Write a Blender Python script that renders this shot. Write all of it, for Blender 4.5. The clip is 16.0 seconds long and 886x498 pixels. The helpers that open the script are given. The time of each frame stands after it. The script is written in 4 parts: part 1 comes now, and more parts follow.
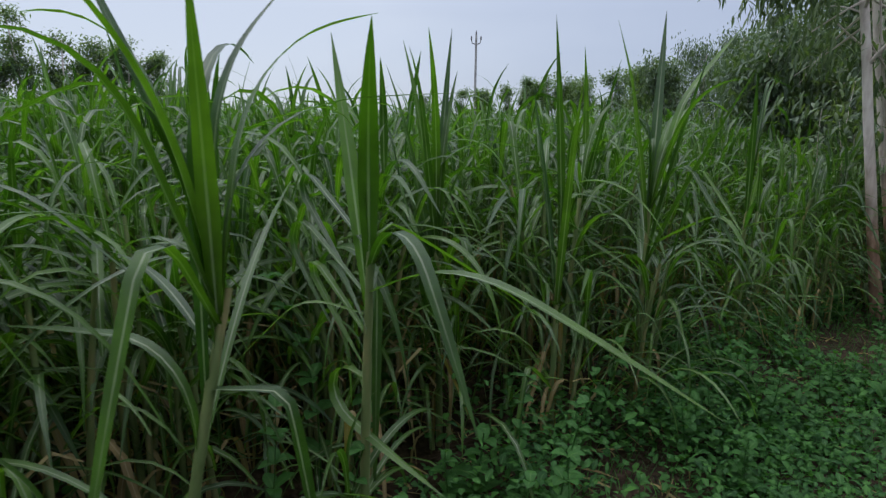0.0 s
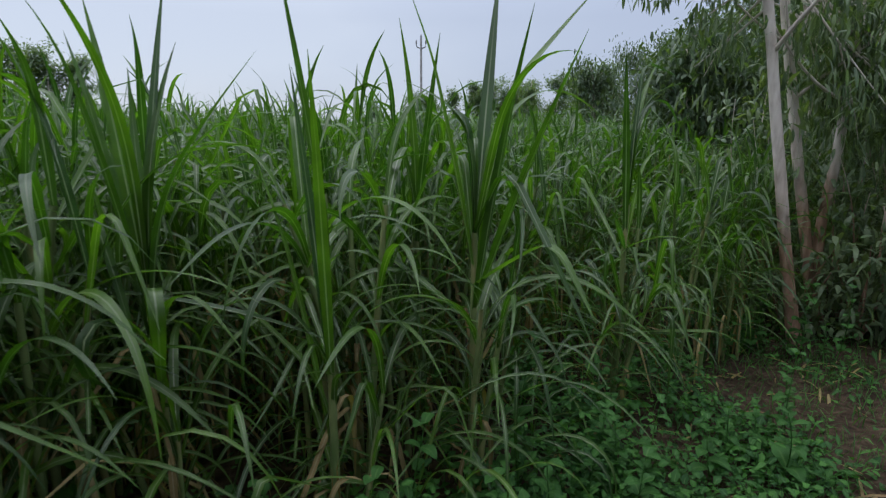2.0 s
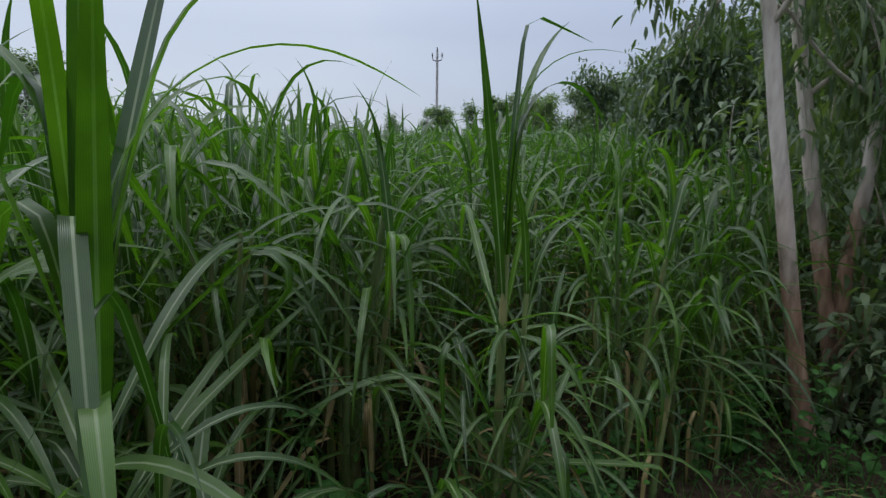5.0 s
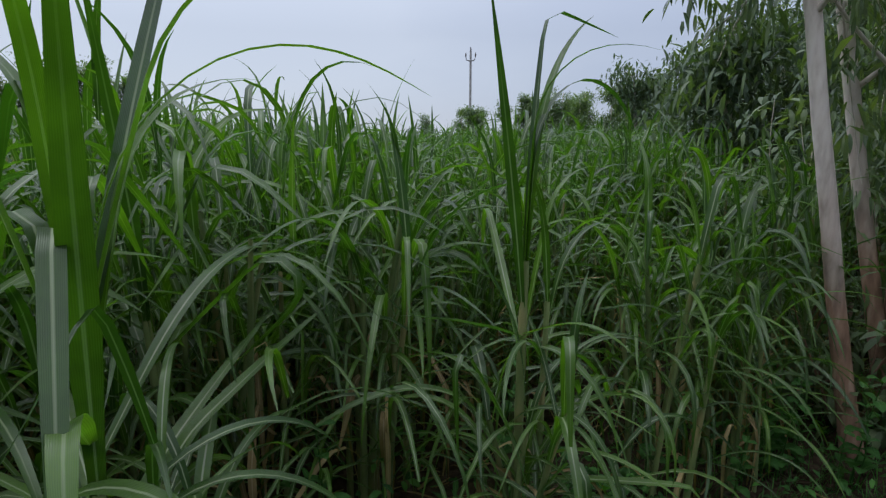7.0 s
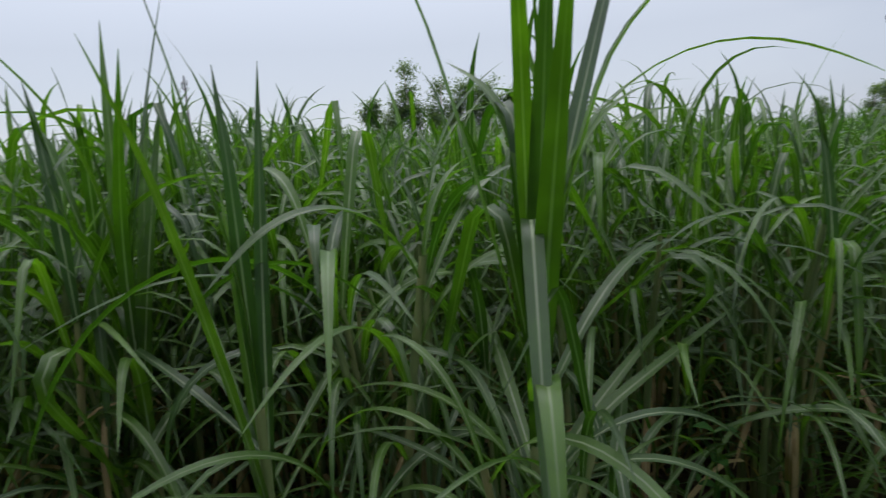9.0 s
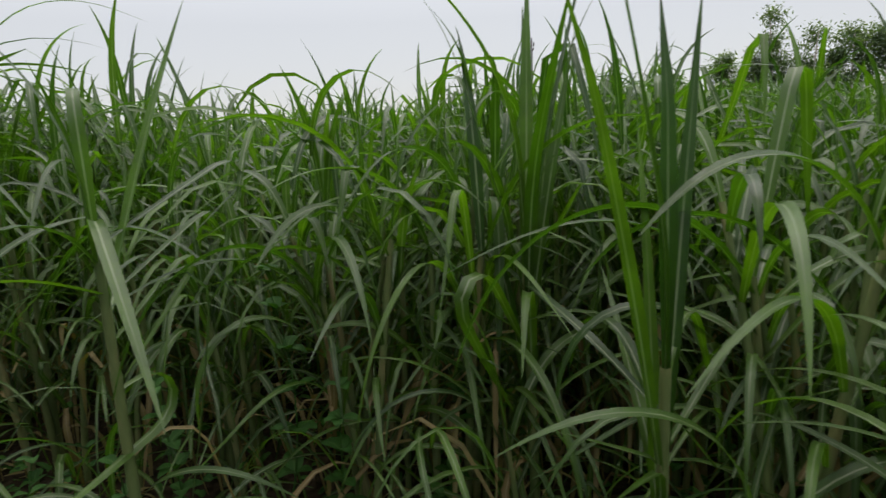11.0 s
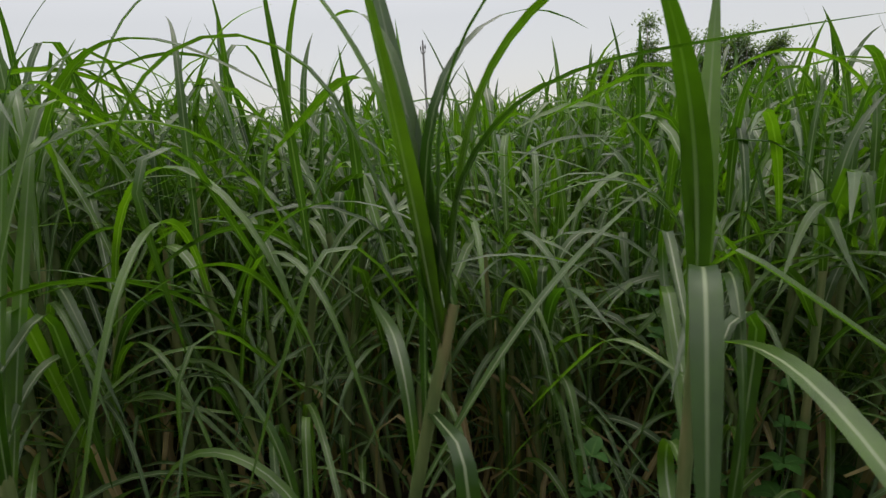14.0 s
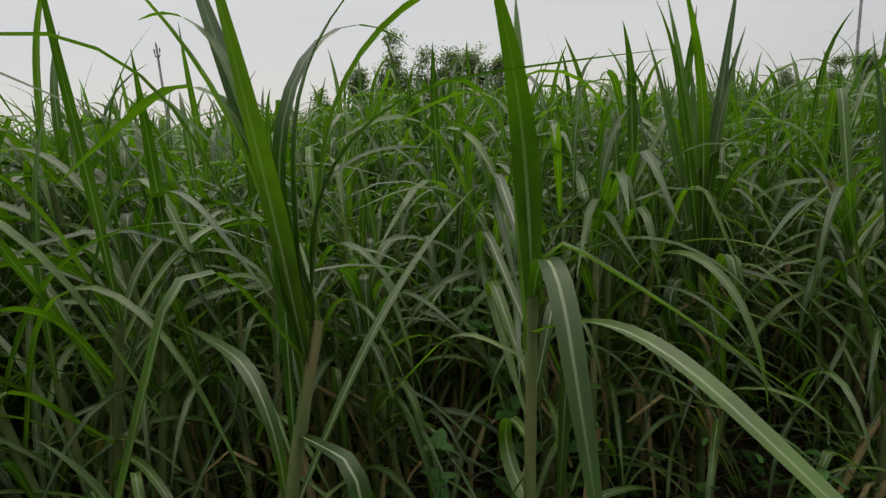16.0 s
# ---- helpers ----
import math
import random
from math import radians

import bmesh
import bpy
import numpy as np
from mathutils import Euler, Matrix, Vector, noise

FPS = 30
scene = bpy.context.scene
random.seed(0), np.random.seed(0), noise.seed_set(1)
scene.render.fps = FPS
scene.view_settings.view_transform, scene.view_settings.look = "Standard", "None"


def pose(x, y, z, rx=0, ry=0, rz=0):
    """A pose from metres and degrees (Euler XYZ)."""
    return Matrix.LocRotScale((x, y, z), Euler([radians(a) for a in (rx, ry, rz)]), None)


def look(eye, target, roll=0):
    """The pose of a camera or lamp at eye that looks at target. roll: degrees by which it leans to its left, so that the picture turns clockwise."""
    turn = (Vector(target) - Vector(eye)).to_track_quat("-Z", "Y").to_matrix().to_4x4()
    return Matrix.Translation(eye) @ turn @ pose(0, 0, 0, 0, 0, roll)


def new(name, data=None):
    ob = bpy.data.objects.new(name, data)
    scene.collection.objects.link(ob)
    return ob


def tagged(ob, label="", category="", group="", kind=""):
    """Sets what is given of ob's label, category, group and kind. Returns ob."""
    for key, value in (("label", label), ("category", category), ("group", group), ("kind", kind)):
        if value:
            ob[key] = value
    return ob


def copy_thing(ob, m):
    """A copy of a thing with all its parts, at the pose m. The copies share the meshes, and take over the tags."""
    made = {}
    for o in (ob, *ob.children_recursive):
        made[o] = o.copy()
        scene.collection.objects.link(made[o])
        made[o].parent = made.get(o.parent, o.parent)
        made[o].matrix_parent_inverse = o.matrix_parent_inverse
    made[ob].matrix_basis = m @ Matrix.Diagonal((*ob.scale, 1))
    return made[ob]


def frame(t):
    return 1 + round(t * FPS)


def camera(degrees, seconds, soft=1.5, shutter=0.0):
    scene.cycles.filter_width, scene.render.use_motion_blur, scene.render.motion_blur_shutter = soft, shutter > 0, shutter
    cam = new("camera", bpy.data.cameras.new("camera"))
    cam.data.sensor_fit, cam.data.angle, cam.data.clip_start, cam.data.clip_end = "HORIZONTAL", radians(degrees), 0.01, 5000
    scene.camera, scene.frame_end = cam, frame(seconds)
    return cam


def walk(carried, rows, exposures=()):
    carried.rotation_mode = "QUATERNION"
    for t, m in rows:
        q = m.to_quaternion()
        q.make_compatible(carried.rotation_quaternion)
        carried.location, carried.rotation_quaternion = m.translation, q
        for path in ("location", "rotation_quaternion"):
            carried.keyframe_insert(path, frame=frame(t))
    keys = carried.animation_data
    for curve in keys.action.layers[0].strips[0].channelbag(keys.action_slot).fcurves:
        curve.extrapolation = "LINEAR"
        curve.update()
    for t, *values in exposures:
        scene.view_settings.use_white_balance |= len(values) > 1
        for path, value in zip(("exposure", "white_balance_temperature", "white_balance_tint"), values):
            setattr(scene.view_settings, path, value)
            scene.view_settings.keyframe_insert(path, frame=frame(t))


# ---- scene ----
cam = camera(73.9, 16.0, soft=1.3, shutter=0.2)
# seconds, place in metres, turn in degrees
ROWS = [
    (0, 0, 0, 1.625, 77.64, -0.64, 5.47),
    (0.5, 0.178, 0.148, 1.604, 77.68, -0.95, 3.87),
    (1, 0.309, 0.452, 1.62, 78.1, -0.94, 1.93),
    (1.5, 0.573, 0.709, 1.587, 78.57, -0.55, 1.47),
    (2, 0.757, 0.951, 1.586, 78.19, -0.25, 1.26),
    (2.5, 0.875, 1.239, 1.556, 78.45, -0.14, 1.06),
    (3, 1.078, 1.438, 1.545, 78.61, -0.42, 1.55),
    (3.5, 1.345, 1.669, 1.554, 78.51, -0.65, 1.66),
    (4, 1.452, 1.878, 1.522, 78.81, -0.6, 1.54),
    (4.5, 1.515, 2.123, 1.55, 79.12, -1.12, 1.39),
    (5, 1.609, 2.272, 1.534, 79.53, -0.74, 3.69),
    (5.2, 1.633, 2.315, 1.533, 79.92, 0.35, 7.77),
    (7.3, 1.672, 2.353, 1.542, 79.48, -0.38, 6.47),
    (7.5, 1.682, 2.351, 1.543, 79.92, -0.49, 5),
    (8, 1.637, 2.309, 1.55, 80.86, 1.45, 9.09),
    (8.2, 1.639, 2.285, 1.558, 80.76, 2.6, 16),
    (10.3, 1.391, 2.195, 1.525, 78.515, 1.716, 62.516),
    (10.5, 1.403, 2.185, 1.532, 78.04, 1.883, 64.933),
    (11, 1.348, 2.089, 1.507, 78.33, 2.665, 71.702),
    (11.5, 1.215, 1.83, 1.53, 78.3, 3, 76.05),
    (12, 1.069, 1.545, 1.523, 78.687, 3.2, 77.399),
    (12.5, 0.874, 1.305, 1.587, 77.391, 1.5, 72.026),
    (13, 0.722, 1.032, 1.605, 77.3, 0.8, 64.18),
    (13.5, 0.564, 0.847, 1.567, 77.644, 1.821, 60.961),
    (14, 0.351, 0.713, 1.587, 77.942, 3.566, 60.036),
    (14.5, 0.266, 0.508, 1.6, 77.85, 4.035, 57.642),
    (15, 0.235, 0.48, 1.607, 77.285, 3.64, 46.159),
    (15.5, 0.283, 0.565, 1.597, 77.163, 4.715, 35.807),
    (16, 0.243, 0.56, 1.605, 77.395, 3.492, 36.778),
]
EXPOSURES = [(0.0, -0.03, 5980, 11), (3.0, -0.02, 5980, 11), (5.0, -0.12, 5980, 11), (8.2, -0.12, 5980, 11), (10.3, 0.03, 6750, 10.2), (14.0, -0.03, 7000, 10.2), (16.0, -0.13, 7200, 10.2)]
walk(cam, [(t, pose(*rest)) for t, *rest in ROWS], EXPOSURES)

# ---- world and light ----
world = bpy.data.worlds.new("overcast_sky")
scene.world = world
world.use_nodes = True


def overcast(w):
    """Cloud all over: paler to the west, three times as bright overhead as at the horizon, with a little clear blue behind."""
    nt = w.node_tree
    nt.nodes.clear()
    out = nt.nodes.new("ShaderNodeOutputWorld")
    sky = nt.nodes.new("ShaderNodeTexSky")
    sky.sky_type, sky.sun_disc = "NISHITA", False
    sky.sun_elevation, sky.sun_rotation = radians(60), radians(-64)
    clear = nt.nodes.new("ShaderNodeBackground")
    clear.inputs["Strength"].default_value = 0.02
    nt.links.new(sky.outputs[0], clear.inputs["Color"])
    coord = nt.nodes.new("ShaderNodeTexCoord")
    dot = nt.nodes.new("ShaderNodeVectorMath")
    dot.operation = "DOT_PRODUCT"
    dot.inputs[1].default_value = (-0.80, 0.30, 0.0)
    nt.links.new(coord.outputs["Generated"], dot.inputs[0])
    squash = nt.nodes.new("ShaderNodeMapping")
    squash.inputs["Scale"].default_value = (1, 1, 2.8)
    nt.links.new(coord.outputs["Generated"], squash.inputs[0])
    puffs = nt.nodes.new("ShaderNodeTexNoise")
    puffs.inputs["Scale"].default_value, puffs.inputs["Detail"].default_value, puffs.inputs["Roughness"].default_value = 1.9, 5, 0.5
    nt.links.new(squash.outputs[0], puffs.inputs["Vector"])
    add = nt.nodes.new("ShaderNodeMath")
    add.operation = "MULTIPLY_ADD"
    add.inputs[1].default_value = 0.75
    nt.links.new(puffs.outputs[0], add.inputs[0])
    nt.links.new(dot.outputs["Value"], add.inputs[2])
    ramp = nt.nodes.new("ShaderNodeValToRGB")
    ramp.color_ramp.elements[0].position, ramp.color_ramp.elements[0].color = 0.1, (0.40, 0.45, 0.60, 1)
    ramp.color_ramp.elements[1].position, ramp.color_ramp.elements[1].color = 0.95, (0.72, 0.75, 0.82, 1)
    nt.links.new(add.outputs[0], ramp.inputs[0])
    high = nt.nodes.new("ShaderNodeSeparateXYZ")
    nt.links.new(coord.outputs["Generated"], high.inputs[0])
    rise = nt.nodes.new("ShaderNodeMapRange")
    rise.inputs["From Min"].default_value, rise.inputs["From Max"].default_value = 0.08, 1.0
    rise.inputs["To Min"].default_value, rise.inputs["To Max"].default_value = SKY_LOW, SKY_HIGH
    power = nt.nodes.new("ShaderNodeMath")
    power.operation, power.use_clamp = "POWER", True
    power.inputs[1].default_value = 1.4
    nt.links.new(high.outputs["Z"], power.inputs[0])
    nt.links.new(power.outputs[0], rise.inputs[0])
    cloud = nt.nodes.new("ShaderNodeBackground")
    nt.links.new(rise.outputs[0], cloud.inputs["Strength"])
    # thicker, whiter cloud overhead
    top = nt.nodes.new("ShaderNodeMix")
    top.data_type = "RGBA"
    top.inputs[7].default_value = (0.75, 0.755, 0.76, 1)
    nt.links.new(power.outputs[0], top.inputs[0])
    nt.links.new(ramp.outputs[0], top.inputs[6])
    nt.links.new(top.outputs[2], cloud.inputs["Color"])
    both = nt.nodes.new("ShaderNodeAddShader")
    nt.links.new(clear.outputs[0], both.inputs[0])
    nt.links.new(cloud.outputs[0], both.inputs[1])
    nt.links.new(both.outputs[0], out.inputs[0])


SKY_LOW, SKY_HIGH = 0.80, 3.0
overcast(world)
sun = new("sun", bpy.data.lights.new("sun", "SUN"))
sun.data.energy, sun.data.angle, sun.data.color = 0.7, radians(25), (1.0, 0.97, 0.92)
sun.matrix_world = look((-8.6 * 2, 4.2 * 2, 30), (0, 0, 0))


# ---- materials ----
def material(name, rough=0.6, spec=0.4):
    m = bpy.data.materials.new(name)
    m.use_nodes = True
    p = m.node_tree.nodes["Principled BSDF"]
    p.inputs["Roughness"].default_value = rough
    p.inputs["Specular IOR Level"].default_value = spec
    return m, m.node_tree, p


def node(nt, kind, **values):
    n = nt.nodes.new(kind)
    for k, v in values.items():
        n.inputs[k.replace("_", " ")].default_value = v
    return n


def ramp_node(nt, source, stops):
    r = nt.nodes.new("ShaderNodeValToRGB")
    e = r.color_ramp.elements
    while len(e) < len(stops):
        e.new(0.5)
    for el, (p, c) in zip(e, stops):
        el.position, el.color = p, (*c, 1)
    nt.links.new(source, r.inputs[0])
    return r


def mix_node(nt, kind, fac, a, b):
    m = nt.nodes.new("ShaderNodeMix")
    m.data_type, m.blend_type = "RGBA", kind
    for sock, v in ((m.inputs[0], fac), (m.inputs[6], a), (m.inputs[7], b)):
        if isinstance(v, (int, float)):
            sock.default_value = v
        elif isinstance(v, tuple):
            sock.default_value = (*v, 1)
        else:
            nt.links.new(v, sock)
    return m.outputs[2]


def blade_material(name, dark, light, rib, glow, rough=0.35, spec=0.66, island=False, brown=0.0):
    """A grass-like blade: lengthwise veins, a pale midrib, patches, light that shines through."""
    m, nt, p = material(name, rough, spec)
    uv = nt.nodes.new("ShaderNodeUVMap")
    split = nt.nodes.new("ShaderNodeSeparateXYZ")
    nt.links.new(uv.outputs[0], split.inputs[0])
    if island:
        rnd = nt.nodes.new("ShaderNodeNewGeometry").outputs["Random Per Island"]
    else:
        rnd = nt.nodes.new("ShaderNodeObjectInfo").outputs["Random"]
    base = ramp_node(nt, rnd, [(0.0, dark), (0.6, tuple((a + b) / 2 for a, b in zip(dark, light))), (1.0, light)]).outputs[0]
    coord = nt.nodes.new("ShaderNodeTexCoord")
    blot = node(nt, "ShaderNodeTexNoise", Scale=9.0, Detail=3.0)
    nt.links.new(coord.outputs["Object"], blot.inputs["Vector"])
    shade = ramp_node(nt, blot.outputs[0], [(0.3, (0.72, 0.72, 0.70)), (0.7, (1.22, 1.18, 1.1))]).outputs[0]
    base = mix_node(nt, "MULTIPLY", 1.0, base, shade)
    # fine veins along the blade
    vein = nt.nodes.new("ShaderNodeMath")
    vein.operation = "SINE"
    vm = nt.nodes.new("ShaderNodeMath")
    vm.operation = "MULTIPLY"
    vm.inputs[1].default_value = 88.0
    nt.links.new(split.outputs[0], vm.inputs[0])
    nt.links.new(vm.outputs[0], vein.inputs[0])
    vr = ramp_node(nt, vein.outputs[0], [(0.0, (0.9, 0.92, 0.9)), (1.0, (1.08, 1.06, 1.05))]).outputs[0]
    base = mix_node(nt, "MULTIPLY", 0.8, base, vr)
    # midrib, fading to the tip
    off = nt.nodes.new("ShaderNodeMath")
    off.operation = "SUBTRACT"
    off.inputs[1].default_value = 0.5
    nt.links.new(split.outputs[0], off.inputs[0])
    ab = nt.nodes.new("ShaderNodeMath")
    ab.operation = "ABSOLUTE"
    nt.links.new(off.outputs[0], ab.inputs[0])
    ribf = ramp_node(nt, ab.outputs[0], [(0.04, (1, 1, 1)), (0.085, (0, 0, 0))])
    tip = ramp_node(nt, split.outputs[1], [(0.3, (0.85, 0.85, 0.85)), (0.95, (0.0, 0.0, 0.0))])
    rf = nt.nodes.new("ShaderNodeMath")
    rf.operation = "MULTIPLY"
    nt.links.new(ribf.outputs[0], rf.inputs[0])
    nt.links.new(tip.outputs[0], rf.inputs[1])
    plain = base
    base = mix_node(nt, "MIX", rf.outputs[0], base, rib)
    # dried tips and specks
    speck = node(nt, "ShaderNodeTexNoise", Scale=30.0, Detail=2.0)
    nt.links.new(coord.outputs["Object"], speck.inputs["Vector"])
    far = nt.nodes.new("ShaderNodeMath")
    far.operation = "MULTIPLY_ADD"
    far.inputs[1].default_value = 0.35
    nt.links.new(speck.outputs[0], far.inputs[0])
    nt.links.new(split.outputs[1], far.inputs[2])
    dry = ramp_node(nt, far.outputs[0], [(1.08 - brown, (0, 0, 0)), (1.2 - brown, (0.8, 0.8, 0.8))])
    base = mix_node(nt, "MIX", dry.outputs[0], base, (0.22, 0.17, 0.07))
    nt.links.new(base, p.inputs["Base Color"])
    bump = node(nt, "ShaderNodeBump", Strength=0.25, Distance=0.002)
    nt.links.new(vein.outputs[0], bump.inputs["Height"])
    nt.links.new(bump.outputs[0], p.inputs["Normal"])
    # light shining through
    tr = nt.nodes.new("ShaderNodeBsdfTranslucent")
    warm = mix_node(nt, "MULTIPLY", 1.0, plain, (1.98, 2.36, 0.40))
    nt.links.new(warm, tr.inputs["Color"])
    ms = nt.nodes.new("ShaderNodeMixShader")
    ms.inputs[0].default_value = glow
    nt.links.new(p.outputs[0], ms.inputs[1])
    nt.links.new(tr.outputs[0], ms.inputs[2])
    nt.links.new(ms.outputs[0], nt.nodes["Material Output"].inputs[0])
    return m


def speckled(name, stops, scale, rough=0.8, bump=0.4, dist=0.01, spec=0.25, detail=6.0, stretch=(1, 1, 1), second=None):
    """Noise-coloured matter at two scales, with relief."""
    m, nt, p = material(name, rough, spec)
    coord = nt.nodes.new("ShaderNodeTexCoord")
    mp = nt.nodes.new("ShaderNodeMapping")
    mp.inputs["Scale"].default_value = stretch
    nt.links.new(coord.outputs["Object"], mp.inputs[0])
    n1 = node(nt, "ShaderNodeTexNoise", Scale=scale, Detail=detail)
    nt.links.new(mp.outputs[0], n1.inputs["Vector"])
    col = ramp_node(nt, n1.outputs[0], stops).outputs[0]
    n2 = node(nt, "ShaderNodeTexNoise", Scale=scale * 0.13, Detail=3.0)
    nt.links.new(mp.outputs[0], n2.inputs["Vector"])
    if second:
        f = ramp_node(nt, n2.outputs[0], [(0.45, (0, 0, 0)), (0.6, (1, 1, 1))]).outputs[0]
        col = mix_node(nt, "MIX", f, col, second)
    else:
        f = ramp_node(nt, n2.outputs[0], [(0.3, (0.75, 0.75, 0.75)), (0.7, (1.2, 1.2, 1.2))]).outputs[0]
        col = mix_node(nt, "MULTIPLY", 1.0, col, f)
    nt.links.new(col, p.inputs["Base Color"])
    b = node(nt, "ShaderNodeBump", Strength=bump, Distance=dist)
    nt.links.new(n1.outputs[0], b.inputs["Height"])
    nt.links.new(b.outputs[0], p.inputs["Normal"])
    return m


CANE = ((0.022, 0.062, 0.008), (0.080, 0.164, 0.016), (0.42, 0.50, 0.28), 0.40)
cane_leaf_near = blade_material("cane_leaf_near", *CANE, brown=0.04)
cane_leaf_far = blade_material("cane_leaf_far", *CANE, island=True, brown=0.04)
dry_leaf_near = blade_material("dry_leaf_near", (0.20, 0.14, 0.07), (0.36, 0.28, 0.15), (0.4, 0.33, 0.2), 0.2, rough=0.75, spec=0.2)
dry_leaf_far = blade_material("dry_leaf_far", (0.16, 0.11, 0.055), (0.32, 0.25, 0.13), (0.38, 0.3, 0.18), 0.2, rough=0.75, spec=0.2, island=True)
weed_leaf = blade_material("weed_leaf", (0.018, 0.070, 0.016), (0.066, 0.185, 0.032), (0.10, 0.20, 0.05), 0.25, rough=0.6, spec=0.3, island=True)
euc_leaf = blade_material("eucalyptus_leaf", (0.070, 0.118, 0.062), (0.175, 0.230, 0.125), (0.14, 0.16, 0.09), 0.25, rough=0.45, spec=0.5, island=True)
# the farther crowns' darker, bluer look, put into a copy of euc_leaf's colour
dark_border_leaf = blade_material("dark_border_eucalyptus_leaf", (0.056, 0.094, 0.064), (0.125, 0.170, 0.115), (0.10, 0.13, 0.08), 0.25, rough=0.5, spec=0.4, island=True)
# far foliage: distance haze is put into this pale grey-green and its glow
hazy_tree_leaf = blade_material("hazy_tree_leaf", (0.085, 0.130, 0.092), (0.150, 0.200, 0.135), (0.10, 0.14, 0.08), 0.38, rough=0.6, spec=0.3, island=True)
cane_stalk = speckled("cane_stalk", [(0.3, (0.085, 0.135, 0.040)), (0.52, (0.17, 0.21, 0.075)), (0.72, (0.30, 0.24, 0.11))], 14.0, 0.55, 0.3, 0.003, 0.4, stretch=(1, 1, 0.25))
soil = speckled("soil", [(0.3, (0.024, 0.017, 0.012)), (0.5, (0.050, 0.034, 0.022)), (0.7, (0.095, 0.066, 0.044))], 24.0, 0.95, 0.9, 0.03, 0.1, detail=9.0)


def bark_material():
    """Old red-brown bark below, peeled to smooth pale grey-pink higher up along a ragged edge."""
    m, nt, p = material("eucalyptus_bark", 0.85, 0.15)
    coord = nt.nodes.new("ShaderNodeTexCoord")
    mp = nt.nodes.new("ShaderNodeMapping")
    mp.inputs["Scale"].default_value = (1, 1, 0.25)
    nt.links.new(coord.outputs["Object"], mp.inputs[0])
    fine = node(nt, "ShaderNodeTexNoise", Scale=26.0, Detail=6.0)
    nt.links.new(mp.outputs[0], fine.inputs["Vector"])
    patch = node(nt, "ShaderNodeTexNoise", Scale=5.0, Detail=4.0)
    nt.links.new(mp.outputs[0], patch.inputs["Vector"])
    split = nt.nodes.new("ShaderNodeSeparateXYZ")
    nt.links.new(coord.outputs["Object"], split.inputs[0])
    line = nt.nodes.new("ShaderNodeMath")
    line.operation = "MULTIPLY_ADD"
    line.inputs[1].default_value = 1.6
    nt.links.new(patch.outputs[0], line.inputs[0])
    nt.links.new(split.outputs["Z"], line.inputs[2])
    f = ramp_node(nt, line.outputs[0], [(0.0, (0, 0, 0)), (1.0, (1, 1, 1))])
    rng_map = nt.nodes.new("ShaderNodeMapRange")
    rng_map.inputs["From Min"].default_value, rng_map.inputs["From Max"].default_value = 1.5, 2.3
    nt.links.new(line.outputs[0], rng_map.inputs[0])
    nt.links.new(rng_map.outputs[0], f.inputs[0])
    old = ramp_node(nt, fine.outputs[0], [(0.3, (0.16, 0.095, 0.065)), (0.55, (0.31, 0.19, 0.13)), (0.75, (0.45, 0.31, 0.23))]).outputs[0]
    pale = ramp_node(nt, fine.outputs[0], [(0.25, (0.40, 0.34, 0.29)), (0.5, (0.60, 0.53, 0.47)), (0.8, (0.72, 0.66, 0.60))]).outputs[0]
    nt.links.new(mix_node(nt, "MIX", f.outputs[0], old, pale), p.inputs["Base Color"])
    bump = node(nt, "ShaderNodeBump", Strength=0.6, Distance=0.01)
    nt.links.new(fine.outputs[0], bump.inputs["Height"])
    nt.links.new(bump.outputs[0], p.inputs["Normal"])
    return m


bark = bark_material()
concrete = speckled("pole_concrete", [(0.3, (0.25, 0.24, 0.23)), (0.7, (0.42, 0.41, 0.39))], 6.0, 0.9, 0.3, 0.004)
steel = speckled("pole_steel", [(0.3, (0.10, 0.10, 0.10)), (0.7, (0.2, 0.19, 0.18))], 20.0, 0.6, 0.2, 0.002, 0.5)

rng = np.random.default_rng(11)


# ---- mesh builders ----
def mesh_of(name, verts, faces, uvs=None, mats=(), smooth=True):
    me = bpy.data.meshes.new(name)
    me.from_pydata(np.asarray(verts).reshape(-1, 3), [], np.asarray(faces))
    if uvs is not None:
        layer = me.uv_layers.new(name="UVMap")
        idx = np.empty(len(me.loops), np.int32)
        me.loops.foreach_get("vertex_index", idx)
        layer.data.foreach_set("uv", np.asarray(uvs, np.float32).reshape(-1, 2)[idx].ravel())
    for m in mats:
        me.materials.append(m)
    if smooth:
        me.polygons.foreach_set("use_smooth", np.ones(len(me.polygons), bool))
    return me


def part(name, me, parent, label=""):
    ob = new(name, me)
    ob.parent = parent
    return tagged(ob, label)


def smoothstep(x):
    x = np.clip(x, 0, 1)
    return x * x * (3 - 2 * x)


